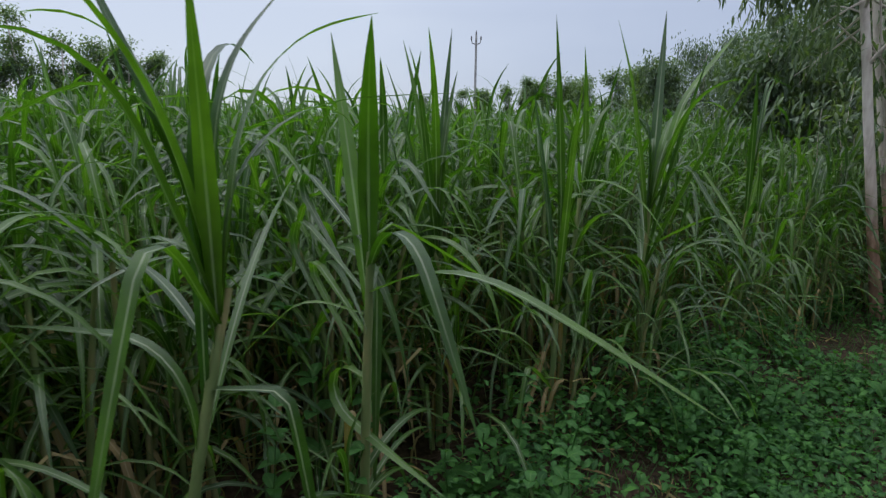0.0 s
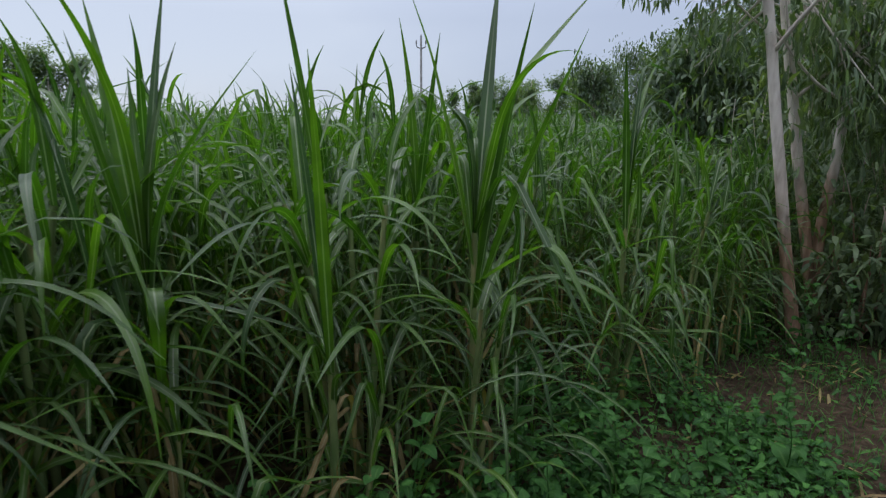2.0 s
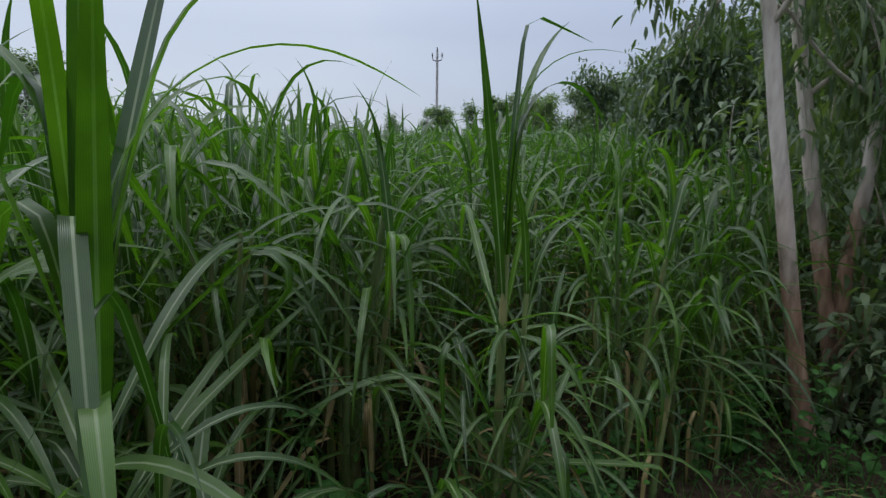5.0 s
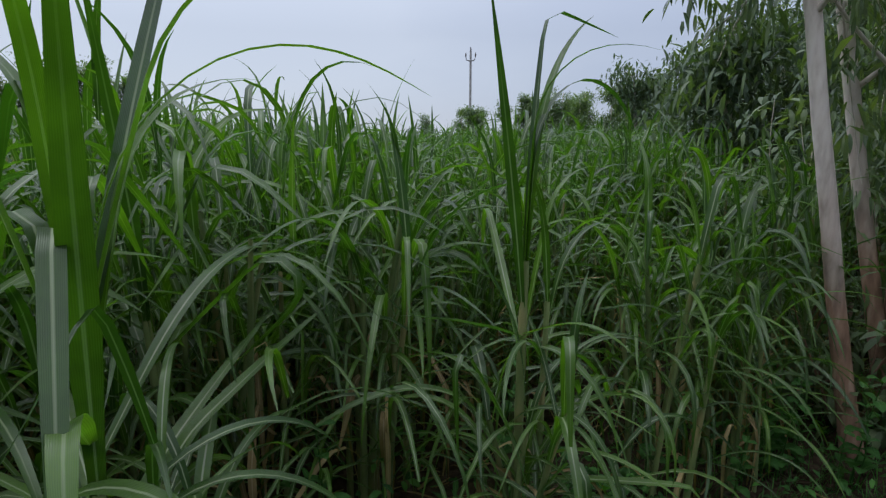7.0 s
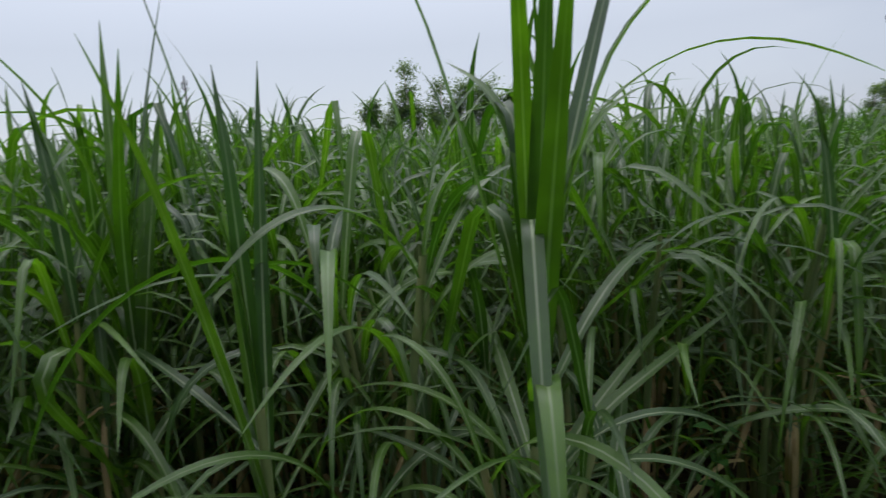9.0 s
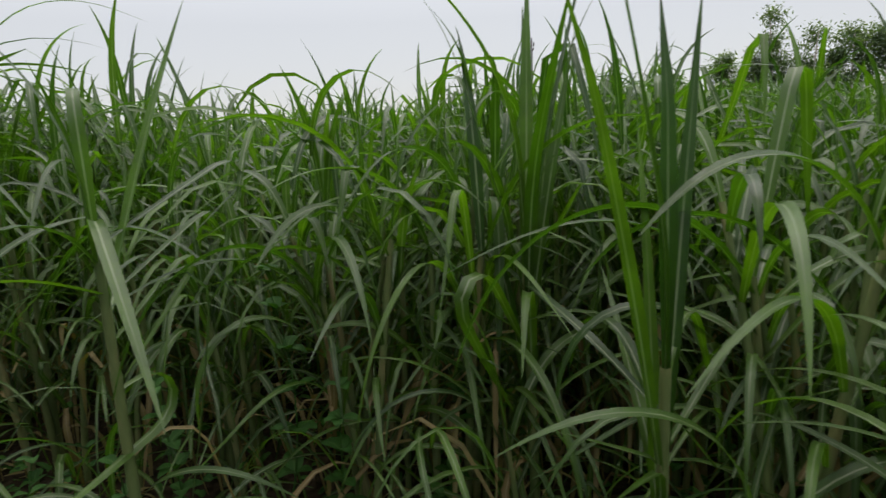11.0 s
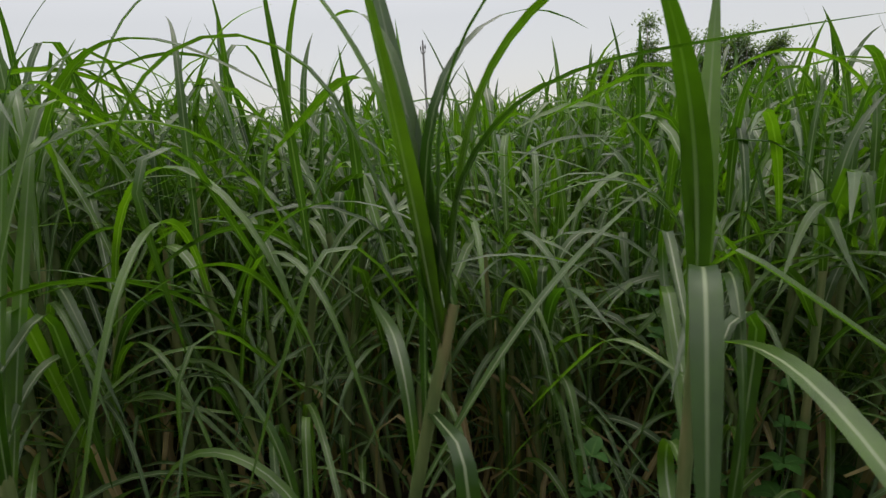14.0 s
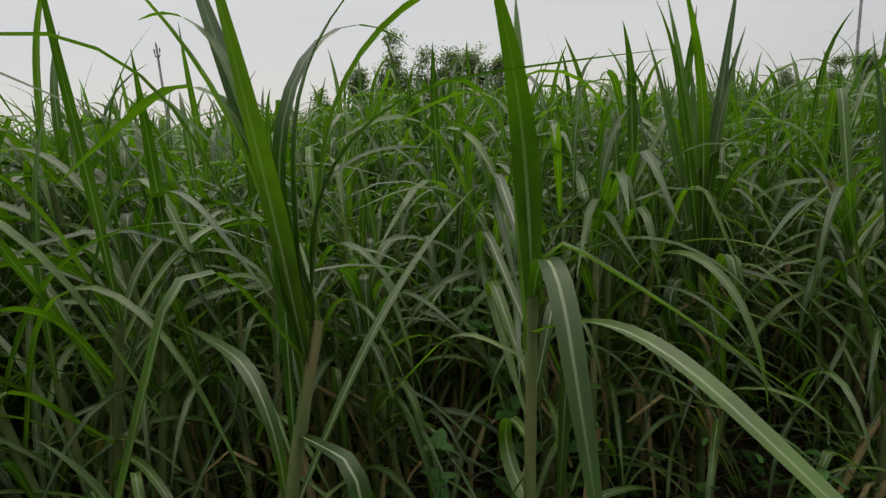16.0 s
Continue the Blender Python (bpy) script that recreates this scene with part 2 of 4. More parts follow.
def ribbons(base, az, e0, drop, s0, span, length, width, segs=12, fold=0.35, twist=0.0, sway=0.0, blunt=0.0, wide_at=0.35, flat=False):
    """Blades as folded ribbons, one a row: from base, heading az, rising at e0, bending down by drop about s0. flat: without the fold, for far ones."""
    base = np.atleast_2d(np.asarray(base, float))
    n = len(base)
    full = lambda v: np.broadcast_to(np.asarray(v, float), (n,))[:, None]
    az, e0, drop, s0, span, length, width, fold, twist, sway, blunt = map(full, (az, e0, drop, s0, span, length, width, fold, twist, sway, blunt))
    s = np.linspace(0, 1, segs + 1)[None, :]
    mid = (s[:, 1:] + s[:, :-1]) / 2

    def heading(q):
        e = e0 - drop * smoothstep((q - s0 + span / 2) / span) - 0.12 * q
        a = az + sway * q * q
        return e, a

    e, a = heading(mid)
    step = np.stack([np.cos(e) * np.cos(a), np.cos(e) * np.sin(a), np.sin(e)], -1) * (length / segs)[..., None]
    pts = np.concatenate([np.zeros((n, 1, 3)), np.cumsum(step, 1)], 1) + base[:, None, :]
    e, a = heading(s)
    tang = np.stack([np.cos(e) * np.cos(a), np.cos(e) * np.sin(a), np.sin(e)], -1)
    side = np.stack([-np.sin(a), np.cos(a), 0 * a], -1)
    up = np.cross(tang, side)
    tw = (twist * s)[..., None]
    side, up = side * np.cos(tw) + up * np.sin(tw), up * np.cos(tw) - side * np.sin(tw)
    prof = np.minimum(1, 0.45 + 0.55 * s / wide_at) * np.maximum(blunt, (1 - np.clip((s - wide_at) / (1 - wide_at), 0, 1) ** 1.8)) + 0.03
    half = (width * prof / 2)[..., None]
    f = fold[..., None] * (1 - 0.5 * s[..., None])
    left = pts - side * half * np.cos(f) + up * half * np.sin(f)
    right = pts + side * half * np.cos(f) + up * half * np.sin(f)
    across = 2 if flat else 3
    verts = np.stack([left, right] if flat else [left, pts, right], 2).reshape(n, -1, 3)
    k = np.arange(segs)[:, None] * across
    quad = k + [0, 1, 3, 2] if flat else np.concatenate([k + [0, 1, 4, 3], k + [1, 2, 5, 4]], 0)
    faces = (quad[None] + (np.arange(n) * (segs + 1) * across)[:, None, None]).reshape(-1, 4)
    uv = np.stack(np.broadcast_arrays(np.linspace(0, 1, across)[None, None, :], s[..., None]), -1)
    uv = np.broadcast_to(uv, (n, segs + 1, across, 2)).reshape(n, -1, 2)
    return verts, faces, uv


def tube(points, radii, sides=8):
    """A tube along points; a ring at each."""
    pts = np.asarray(points, float)
    n = len(pts)
    t = np.gradient(pts, axis=0)
    t /= np.linalg.norm(t, axis=1)[:, None]
    ref = np.where(np.abs(t[:, 2:3]) > 0.9, np.array([[1.0, 0, 0]]), np.array([[0, 0, 1.0]]))
    a = np.cross(t, ref)
    a /= np.linalg.norm(a, axis=1)[:, None]
    b = np.cross(t, a)
    ang = np.arange(sides) / sides * 2 * np.pi
    ring = a[:, None] * np.cos(ang)[None, :, None] + b[:, None] * np.sin(ang)[None, :, None]
    v = (pts[:, None] + ring * np.asarray(radii, float)[:, None, None]).reshape(-1, 3)
    i, j = np.meshgrid(np.arange(n - 1), np.arange(sides), indexing="ij")
    f = np.stack([i * sides + j, i * sides + (j + 1) % sides, (i + 1) * sides + (j + 1) % sides, (i + 1) * sides + j], -1).reshape(-1, 4)
    uv = np.stack(np.broadcast_arrays((ang / 6.283)[None, :], np.linspace(0, 1, n)[:, None]), -1).reshape(-1, 2)
    return v, f, uv


def joined(pieces):
    """Several (verts, faces, uv) as one."""
    vs, fs, us, k = [], [], [], 0
    for v, f, u in pieces:
        v, u = np.asarray(v).reshape(-1, 3), np.asarray(u).reshape(-1, 2)
        vs.append(v), fs.append(np.asarray(f) + k), us.append(u)
        k += len(v)
    return np.concatenate(vs), np.concatenate(fs), np.concatenate(us)


# ---- the plan: u runs along the field's edge, v into the field ----
ALONG, INTO = np.array([0.62, 0.785]), np.array([-0.785, 0.62])


def plan(u, v):
    return ALONG * u + INTO * v


def ground_height(x, y):
    """Gentle unevenness; furrows in the field."""
    u, v = x * ALONG[0] + y * ALONG[1], x * INTO[0] + y * INTO[1]
    h = 0.025 * np.sin(1.7 * u + 0.6 * v) + 0.02 * np.sin(3.1 * v - 0.9 * u + 1.0)
    h = h + 0.05 * np.clip((v - 0.9) / 0.5, 0, 1) * np.sin(v * 2 * np.pi / 0.8 + 1.2)
    r = np.hypot(x, y)
    return h * np.clip((60 - r) / 40, 0, 1) - 0.02


# ---- ground ----
def ground():
    d = np.concatenate([np.linspace(0, 9, 91), 9 * 1.13 ** np.arange(1, 50)])
    g = np.concatenate([-d[:0:-1], d])
    x, y = np.meshgrid(g + 1.0, g + 2.0, indexing="ij")
    z = ground_height(x, y) + 0.012 * np.sin(x * 23.0 + 3 * np.sin(y * 17)) * (np.hypot(x - 1, y - 2) < 9)
    n = len(g)
    i, j = np.meshgrid(np.arange(n - 1), np.arange(n - 1), indexing="ij")
    f = np.stack([i * n + j, (i + 1) * n + j, (i + 1) * n + j + 1, i * n + j + 1], -1).reshape(-1, 4)
    ob = new("ground", mesh_of("ground", np.stack([x, y, z], -1), f, mats=[soil]))
    tagged(ob, "bare brown soil of field and trodden edge path", "ground", kind="structure")


ground()


# ---- sugar cane ----
def leaf_habit(r, f):
    """Rise, drop, bend place, bend span, length, width for leaves at the share f of a shoot's height: low ones bow out in even arcs, a few are snapped, the topmost stand as spears."""
    n = len(f)
    spear = (f > 0.9) & (r.uniform(size=n) < 0.45)
    snapped = (r.uniform(size=n) < 0.16) & ~spear
    rise = np.where(spear, r.uniform(78, 89, n), r.uniform(34, 60, n) + 22 * f)
    drop = np.where(spear, r.uniform(8, 85, n), r.uniform(78, 135, n))
    drop = np.where(snapped, r.uniform(110, 160, n), drop)
    s0 = np.where(spear, 0.75, r.uniform(0.38, 0.62, n))
    span = np.where(snapped, r.uniform(0.10, 0.25, n), r.uniform(0.65, 1.25, n))
    length = np.where(spear, r.uniform(0.38, 0.66, n), r.uniform(0.52, 0.90, n))
    width = r.uniform(0.022, 0.037, n) * np.clip(0.55 + 0.55 * f, 0, 1)
    return np.radians(rise), np.radians(drop), s0, span, length, width


def blade_specs(r, hs, vigor=1.0, count=9):
    """Leaf rows for one shoot: height, azimuth, rise, drop, bend place, bend span, length, width."""
    f = np.arange(count) / (count - 1)
    az = r.uniform(0, 2 * np.pi) + np.pi * (np.arange(count) % 2) + r.normal(0, 0.45, count)
    rise, drop, s0, span, length, width = leaf_habit(r, f)
    return list(zip(hs * (0.34 + 0.66 * f ** 0.9), az, rise, drop, s0, span, vigor * length, width))


def stalk_curve(x, y, hs, lean, lean_az, rings=14):
    t = np.linspace(0, 1, rings)
    off = hs * lean * t ** 1.5
    return np.stack([x + off * np.cos(lean_az), y + off * np.sin(lean_az), hs * t - 0.03], -1)


def shoot_pieces(r, x, y, hs, lean, lean_az, vigor=1.0, count=9, rad=0.013, specs=None):
    """The stalk and the leaf rows of one shoot in the clump's own axes."""
    curve = stalk_curve(x, y, hs, lean, lean_az, 26)
    t = np.linspace(0, 1, 26)
    knots = 1 + 0.10 * (np.arange(26) % 3 == 0)
    stalk = tube(curve, rad * (1.15 - 0.45 * t) * knots, 8)
    rows = []
    for z, az, rise, drop, s0, span, length, width in specs or blade_specs(r, hs, vigor, count):
        k = min(1, max(0, z / hs)) * 25
        i = min(24, int(k))
        p = curve[i] + (curve[i + 1] - curve[i]) * (k - i)
        rows.append((p, az, rise, drop, s0, span, length, width))
    return stalk, rows


def blades(rows, segs=14, r=None, loose=1.0, **more):
    base = np.array([q[0] for q in rows])
    cols = [np.array([q[k] for q in rows]) for k in range(1, 8)]
    n = len(rows)
    r = r or rng
    return ribbons(base, *cols[:5], cols[5], cols[6], segs=segs, twist=(0.4 + 0.6 * loose) * r.normal(0, 0.5, n), sway=loose * r.normal(0, 0.25, n), fold=r.uniform(0.15, 0.5, n), **more)


def cane_clump(seed, shoots, label, group="sugar cane clumps at the field edge", steady=False):
    """A clump > stalk and each leaf, standing at the origin. shoots: (x, y, height, lean, lean azimuth, vigor, leaves, own leaf rows)."""
    r = np.random.default_rng(seed)
    thing = tagged(new("sugar_cane_clump"), label, "sugar cane", group)
    for x, y, hs, lean, laz, vigor, count, specs in shoots:
        loose = 0.0 if steady and specs else 1.0
        stalk, rows = shoot_pieces(r, x, y, hs, lean, laz, vigor, count, 0.017 if specs else r.uniform(0.011, 0.015), specs)
        part("stalk", mesh_of("stalk", *stalk, mats=[cane_stalk]), thing, "pale jointed cane stalk")
        for row in rows:
            part("leaf", mesh_of("leaf", *blades([row], 18, r, loose), mats=[cane_leaf_near]), thing)
        for _ in range(r.integers(1, 4)):
            z = r.uniform(0.1, 0.55) * hs
            row = (np.array([x, y, z]), r.uniform(0, 6.28), radians(r.uniform(20, 60)), radians(r.uniform(90, 150)), 0.25, 0.4, r.uniform(0.35, 0.75), r.uniform(0.018, 0.03))
            part("dry_leaf", mesh_of("dry_leaf", *blades([row], 10, r), mats=[dry_leaf_near]), thing, "withered brown leaf")
        for k in range(4 if specs else 0):
            z = (0.16, 0.28, 0.4, 0.3)[k] * hs
            at = stalk_curve(x, y, hs, lean, laz, 26)[int(z / hs * 25)]
            row = (at + r.normal(0, 0.006, 3), r.uniform(0, 6.28), radians(-40), radians(50), 0.06, 0.1, r.uniform(0.16, 0.34), r.uniform(0.02, 0.034))
            part("dry_sheath", mesh_of("dry_sheath", *blades([row], 8, r), mats=[dry_leaf_near]), thing, "papery tan sheath hanging from the stalk")
    return thing


def random_shoots(seed, n, tall=1.0, long=1.0):
    r = np.random.default_rng(seed)
    return [(r.normal(0, 0.07), r.normal(0, 0.07), tall * r.uniform(0.85, 1.2), r.uniform(0.02, 0.22), r.uniform(0, 6.28), long * r.uniform(0.85, 1.1), int(r.integers(9, 13)), None) for _ in range(n)]


def stand(ob, x, y, turn=0.0, size=1.0):
    ob.matrix_basis = Matrix.Translation((x, y, float(ground_height(np.array(x), np.array(y))))) @ pose(0, 0, 0, 0, 0, turn) @ Matrix.Diagonal((size, size, size, 1))
    return ob


def vigour(x, y):
    """How tall the cane stands: uneven, taller back along the edge path."""
    u, v = x * ALONG[0] + y * ALONG[1], x * INTO[0] + y * INTO[1]
    w = 1 + 0.10 * np.sin(1.3 * u + 0.4 * v) * np.sin(0.9 * v - 0.5 * u + 1) + 0.07 * np.sin(0.37 * u + 1.1 * np.sin(0.29 * v))
    w = w + 0.02 + 0.14 * np.exp(-(((u - 3.2) / 1.5) ** 2 + ((v - 2.6) / 1.1) ** 2))
    return w + 0.46 * np.exp(-(((u + 1.5) / 1.2) ** 2 + ((v - 2.2) / 1.3) ** 2))


# clumps that the camera passes closest: stalk (x, y, height, lean, lean azimuth), then the leaves
# (height, azimuth, rise, drop, bend place, bend span, length, width)
HEROES = {}
HEROES['fan'] = ((-0.764, 1.076, 1.236, 0.185, 0.96), [
    (1.12, 5.13, 1.42, 0, 0.25, 1.2, 0.82, 0.05),
    (1.16, 3.93, 1.41, 0.81, 0.74, 1, 0.98, 0.05),
    (1.15, 4.2, 1.26, 2.24, 0.63, 0.56, 1.19, 0.042),
    (1.13, 1.1, 1.55, 0.67, 0.61, 0.47, 0.95, 0.042),
    (1.14, 4.57, 1.02, 2.14, 0.31, 0.19, 1.01, 0.042),
    (0.83, 2.87, 1.55, 1.54, 0.3, 0.5, 0.83, 0.036),
    (0.79, 1.62, 0.85, 0.38, 0.6, 0.99, 1.05, 0.026),
    (1, 6.06, 0.16, 1.5, 0.25, 0.14, 0.8, 0.045),
    (1.09, 3.01, 1.51, 0.3, 0.36, 0.12, 1.01, 0.052),
    (1.21, 3.28, 1.34, 1.42, 0.8, 0.51, 0.82, 0.052),
    (0.95, 1.68, 1.52, 1.76, 0.72, 0.65, 1.21, 0.04),
])
HEROES['fan'][1].extend([
    (1.13, 0.92, 1.43, 1.04, 0.63, 0.62, 1.02, 0.05),
    (1.21, 0.66, 1.54, 1.37, 0.38, 0.66, 1, 0.04),
    (1.23, 3.52, 1.32, 1.74, 0.53, 0.34, 0.94, 0.045),
    (1.07, 2.55, 0.79, 0.7, 0.4, 1.2, 0.6, 0.035),
])
HEROES['torn'] = ((-0.412, 1.668, 1.239, 0.032, 0.55), [
    (1.16, 4.99, 1.54, 0.87, 0.7, 1.04, 0.78, 0.062),
    (1.05, 2.12, 1.26, 0, 0.4, 0.92, 0.91, 0.055),
    (1.18, 5.4, 1.06, 1.96, 0.28, 0.53, 0.83, 0.05),
    (1.09, 0.33, 1.42, 1.94, 0.26, 0.13, 0.9, 0.04),
    (1.11, 5.71, 0.47, 0.72, 0.33, 0.56, 1.07, 0.04),
    (1.24, 2.29, 0.46, 2.94, 0.54, 0.2, 0.99, 0.032),
    (0.97, 2.42, 0.61, 2.95, 0.45, 0.12, 0.81, 0.032),
    (1.2, 3.32, 1.52, 1.74, 0.57, 0.32, 0.8, 0.036),
    (1.09, 2.4, 0.49, 2.8, 0.52, 0.28, 0.97, 0.03),
    (1.04, 3.18, 0.28, 1.01, 0.28, 0.3, 0.72, 0.028),
    (0.83, 2.47, 0.13, 3, 0.26, 0.43, 0.8, 0.045),
])
HEROES['torn'][1].extend([
    (0.9, 1.65, 1.02, 2.71, 0.28, 0.21, 1.21, 0.04),
])
HEROES['broad'] = ((0.839, 3.342, 1.157, 0.002, -2.85), [
    (0.76, 5.51, 1.42, 0, 0.26, 1.17, 1.28, 0.06),
    (0.8, 5.44, 1.19, 0, 0.6, 0.25, 1.21, 0.06),
    (1.09, 1.32, 1.28, 0, 0.65, 0.66, 1.25, 0.055),
    (1.05, 2.65, 1.53, 2.42, 0.67, 0.29, 0.93, 0.052),
    (1.02, 2.87, 1.35, 2.44, 0.38, 0.2, 1.11, 0.05),
    (0.76, 2.4, 0.42, 0.04, 0.63, 0.43, 0.83, 0.04),
    (0.93, 5.34, 0.58, 1.36, 0.62, 0.26, 0.82, 0.05),
    (1, 1.93, 1.32, 1.92, 0.49, 0.17, 1.01, 0.036),
    (1.11, 0.73, 1.4, 1.7, 0.55, 0.87, 1.23, 0.036),
    (0.95, 1.01, 1.4, 1.32, 0.75, 0.59, 0.95, 0.045),
    (0.89, 1.47, 0.75, 1.14, 0.72, 1.1, 0.94, 0.036),
])
HEROES['broad'][1].extend([
    (0.67, 1.43, 0.74, 0.26, 0.26, 0.38, 0.8, 0.045),
    (0.67, 1.25, 0.7, 0.32, 0.34, 0.12, 0.91, 0.045),
    (1.11, 0.58, 1.31, 0.45, 0.52, 0.21, 1.28, 0.055),
    (1.11, 2.81, 1.55, 1.02, 0.63, 0.57, 0.81, 0.04),
    (1.14, 5.32, 1.05, 1.86, 0.32, 0.18, 1.05, 0.04),
    (0.66, 2.54, 0.82, 2.05, 0.32, 0.52, 1.11, 0.036),
    (1.16, 1.65, 1.49, 2.12, 0.39, 0.13, 1, 0.03),
    (0.96, 3.75, 1.38, 0.12, 0.75, 0.15, 1.21, 0.04),
    (1.13, 5.28, 1.29, 2.07, 0.8, 0.95, 1.07, 0.036),
])
HEROES['jointed'] = ((1.685, 4.17, 1.171, 0.01, -0.04), [
    (0.97, 4.18, 1.41, 0, 0.73, 0.61, 1.01, 0.04),
    (1.14, 0.59, 1.55, 1.68, 0.74, 0.14, 1.04, 0.036),
    (1.17, 6.16, 1.55, 1.75, 0.72, 0.65, 0.88, 0.036),
    (1.04, 0.96, 1.51, 1.05, 0.75, 0.88, 1.04, 0.036),
    (0.87, 0.58, 1.41, 1.44, 0.73, 0.44, 0.81, 0.032),
    (0.92, 4.37, 0.41, 0, 0.53, 0.94, 0.84, 0.03),
    (0.93, 5.45, 0.46, 1.17, 0.78, 1.04, 0.46, 0.032),
    (0.46, 5.55, 0.73, 0.98, 0.56, 0.97, 0.67, 0.034),
    (1.1, 0.77, 1.55, 2.39, 0.64, 0.78, 1.1, 0.032),
    (0.86, 1.82, 0.67, 1.92, 0.72, 0.15, 1.02, 0.032),
    (0.43, 1.94, 0.1, 0.06, 0.25, 1.17, 0.8, 0.034),
])
HEROES['jointed'][1].extend([
    (0.43, 6.23, 0.1, 1.06, 0.78, 0.12, 0.71, 0.034),
])
HEROES['slim'] = ((0.315, 2.934, 0.955, 0.002, -3.03), [
    (0.64, 4.82, 1.4, 0.09, 0.8, 0.12, 1.19, 0.042),
    (0.63, 2.24, 1.42, 0, 0.3, 0.12, 1.2, 0.042),
    (0.74, 2.03, 0.41, 1.82, 0.71, 0.83, 0.97, 0.03),
    (0.28, 1.97, 0.2, 0.7, 0.76, 0.57, 0.82, 0.03),
    (0.29, 5.4, 1.55, 1.08, 0.51, 0.16, 0.81, 0.026),
    (0.73, 3.02, 1.05, 2.04, 0.5, 0.82, 0.79, 0.034),
    (0.49, 2.83, 1.27, 0.54, 0.27, 0.36, 0.81, 0.034),
    (0.23, 4.31, 0.68, 1.72, 0.55, 0.12, 0.86, 0.034),
    (0.83, 3.21, 0.4, 0.14, 0.31, 0.81, 0.9, 0.034),
    (0.95, 4.22, 1.55, 0.1, 0.25, 0.12, 1.15, 0.042),
    (0.93, 2.78, 1.55, 0.18, 0.71, 0.14, 0.86, 0.042),
])
HEROES['slim'][1].extend([
    (0.86, 2.2, 1.33, 2.12, 0.28, 0.59, 0.8, 0.026),
    (0.48, 4.22, 1.55, 1.21, 0.47, 0.13, 0.51, 0.028),
    (0.35, 2.75, 1.4, 0.09, 0.71, 0.22, 1.2, 0.036),
])
HEROES['tall'] = ((-0.279, 2.902, 1.047, 0.024, -2.77), [
    (1.04, 4.72, 1.54, 0.78, 0.62, 0.84, 1.08, 0.042),
    (0.88, 1.21, 1.53, 0.34, 0.68, 0.9, 1.02, 0.048),
    (0.81, 2.07, 1.35, 0, 0.45, 0.57, 1.02, 0.042),
    (0.64, 2.95, 1.45, 2.33, 0.48, 0.3, 1.05, 0.044),
    (0.49, 5.77, 1.54, 2.1, 0.61, 0.55, 0.93, 0.041),
    (0.76, 5.24, 1.02, 3.05, 0.45, 0.3, 1.05, 0.049),
    (0.75, 2.7, 1.38, 0.09, 0.82, 0.3, 1.19, 0.048),
    (0.9, 4.43, 1.37, 0.5, 0.9, 0.43, 1.09, 0.041),
    (0.73, 2.38, 1.31, 0, 0.21, 0.3, 1.11, 0.045),
])
HEROES['tall'][1].extend([
    (0.5, 3.56, 1.39, 2.56, 0.67, 0.44, 1.02, 0.043),
    (0.2, 3.95, 1.52, 2.78, 0.71, 0.3, 0.96, 0.045),
    (0.96, 2.6, 1.44, 0.07, 0.81, 0.43, 1.07, 0.046),
    (1.05, 1.35, 1.42, 0, 0.89, 0.89, 1.05, 0.041),
    (0.83, 4.66, 0.64, 3.05, 0.39, 0.35, 1.05, 0.049),
    (0.87, 6.06, 1.46, 0.53, 0.45, 0.66, 1.08, 0.043),
])
HEROES['inner'] = ((0.598, 3.95, 1, 0.036, 3.14), [
    (0.99, 4.31, 1.54, 0.27, 0.77, 0.99, 1.1, 0.044),
    (0.97, 5.09, 1.53, 0.27, 0.18, 0.69, 1.07, 0.041),
    (0.88, 3.87, 1.53, 0.57, 0.57, 0.94, 1.04, 0.040),
    (1, 0.63, 1.2, 2.71, 0.7, 0.56, 1.04, 0.042),
    (0.77, 2.36, 0.52, 2.98, 0.64, 0.65, 1.05, 0.043),
    (0.85, 6.18, 0.77, 3.05, 0.59, 0.3, 1.05, 0.049),
    (0.26, 2.46, 1.54, 2.21, 0.44, 0.3, 1.03, 0.049),
])
HEROES['near'] = ((-1.18, 0.397, 1.2, 0.03, 1.0), [
    (1.03, 2.58, 1.46, 0.21, 0.75, 0.64, 1.16, 0.05),
    (0.93, 2.62, 1.31, 2, 0.79, 0.37, 1.15, 0.045),
    (0.84, 2.81, 1.26, 2.38, 0.36, 0.12, 1.2, 0.042),
    (1.09, 2.54, 0.58, 1.9, 0.28, 0.12, 0.78, 0.042),
    (0.91, 2.62, 1.01, 2.46, 0.42, 0.89, 0.8, 0.034),
    (1.03, 5.99, 1.21, 0.08, 0.8, 0.52, 1.01, 0.045),
    (1.17, 3.07, 1.46, 0.01, 0.77, 0.32, 1.16, 0.05),
    (0.79, 2.68, 1.22, 2.58, 0.77, 0.13, 1.2, 0.036),
    (1.16, 2.25, 1.19, 1.6, 0.53, 0.12, 1.12, 0.03),
    (0.81, 0.41, 1.36, 0, 0.72, 0.58, 1.2, 0.045),
])

LABEL = "green sugar cane clump with arching pale-ribbed leaves"
EDGE = []


def hero_clump(seed, stalk, leaves, extra, twin=()):
    """One well-seen shoot with its own leaves, and slighter shoots round its foot."""
    x, y, hs, lean, laz = stalk
    lift = 0.03 - float(ground_height(np.array(x), np.array(y)))
    hs += lift
    own = [(z + lift, a, e, d, s, w, n, b) for z, a, e, d, s, w, n, b in leaves]
    shoots = [(0, 0, hs, lean, laz, 1.0, 9, own)] + list(twin) + random_shoots(seed, extra, 0.62 if extra < 3 else 0.8)
    stand(cane_clump(seed, shoots, "tall green sugar cane clump with broad arching leaves at the edge", steady=True), x, y)
    EDGE.append((x, y))


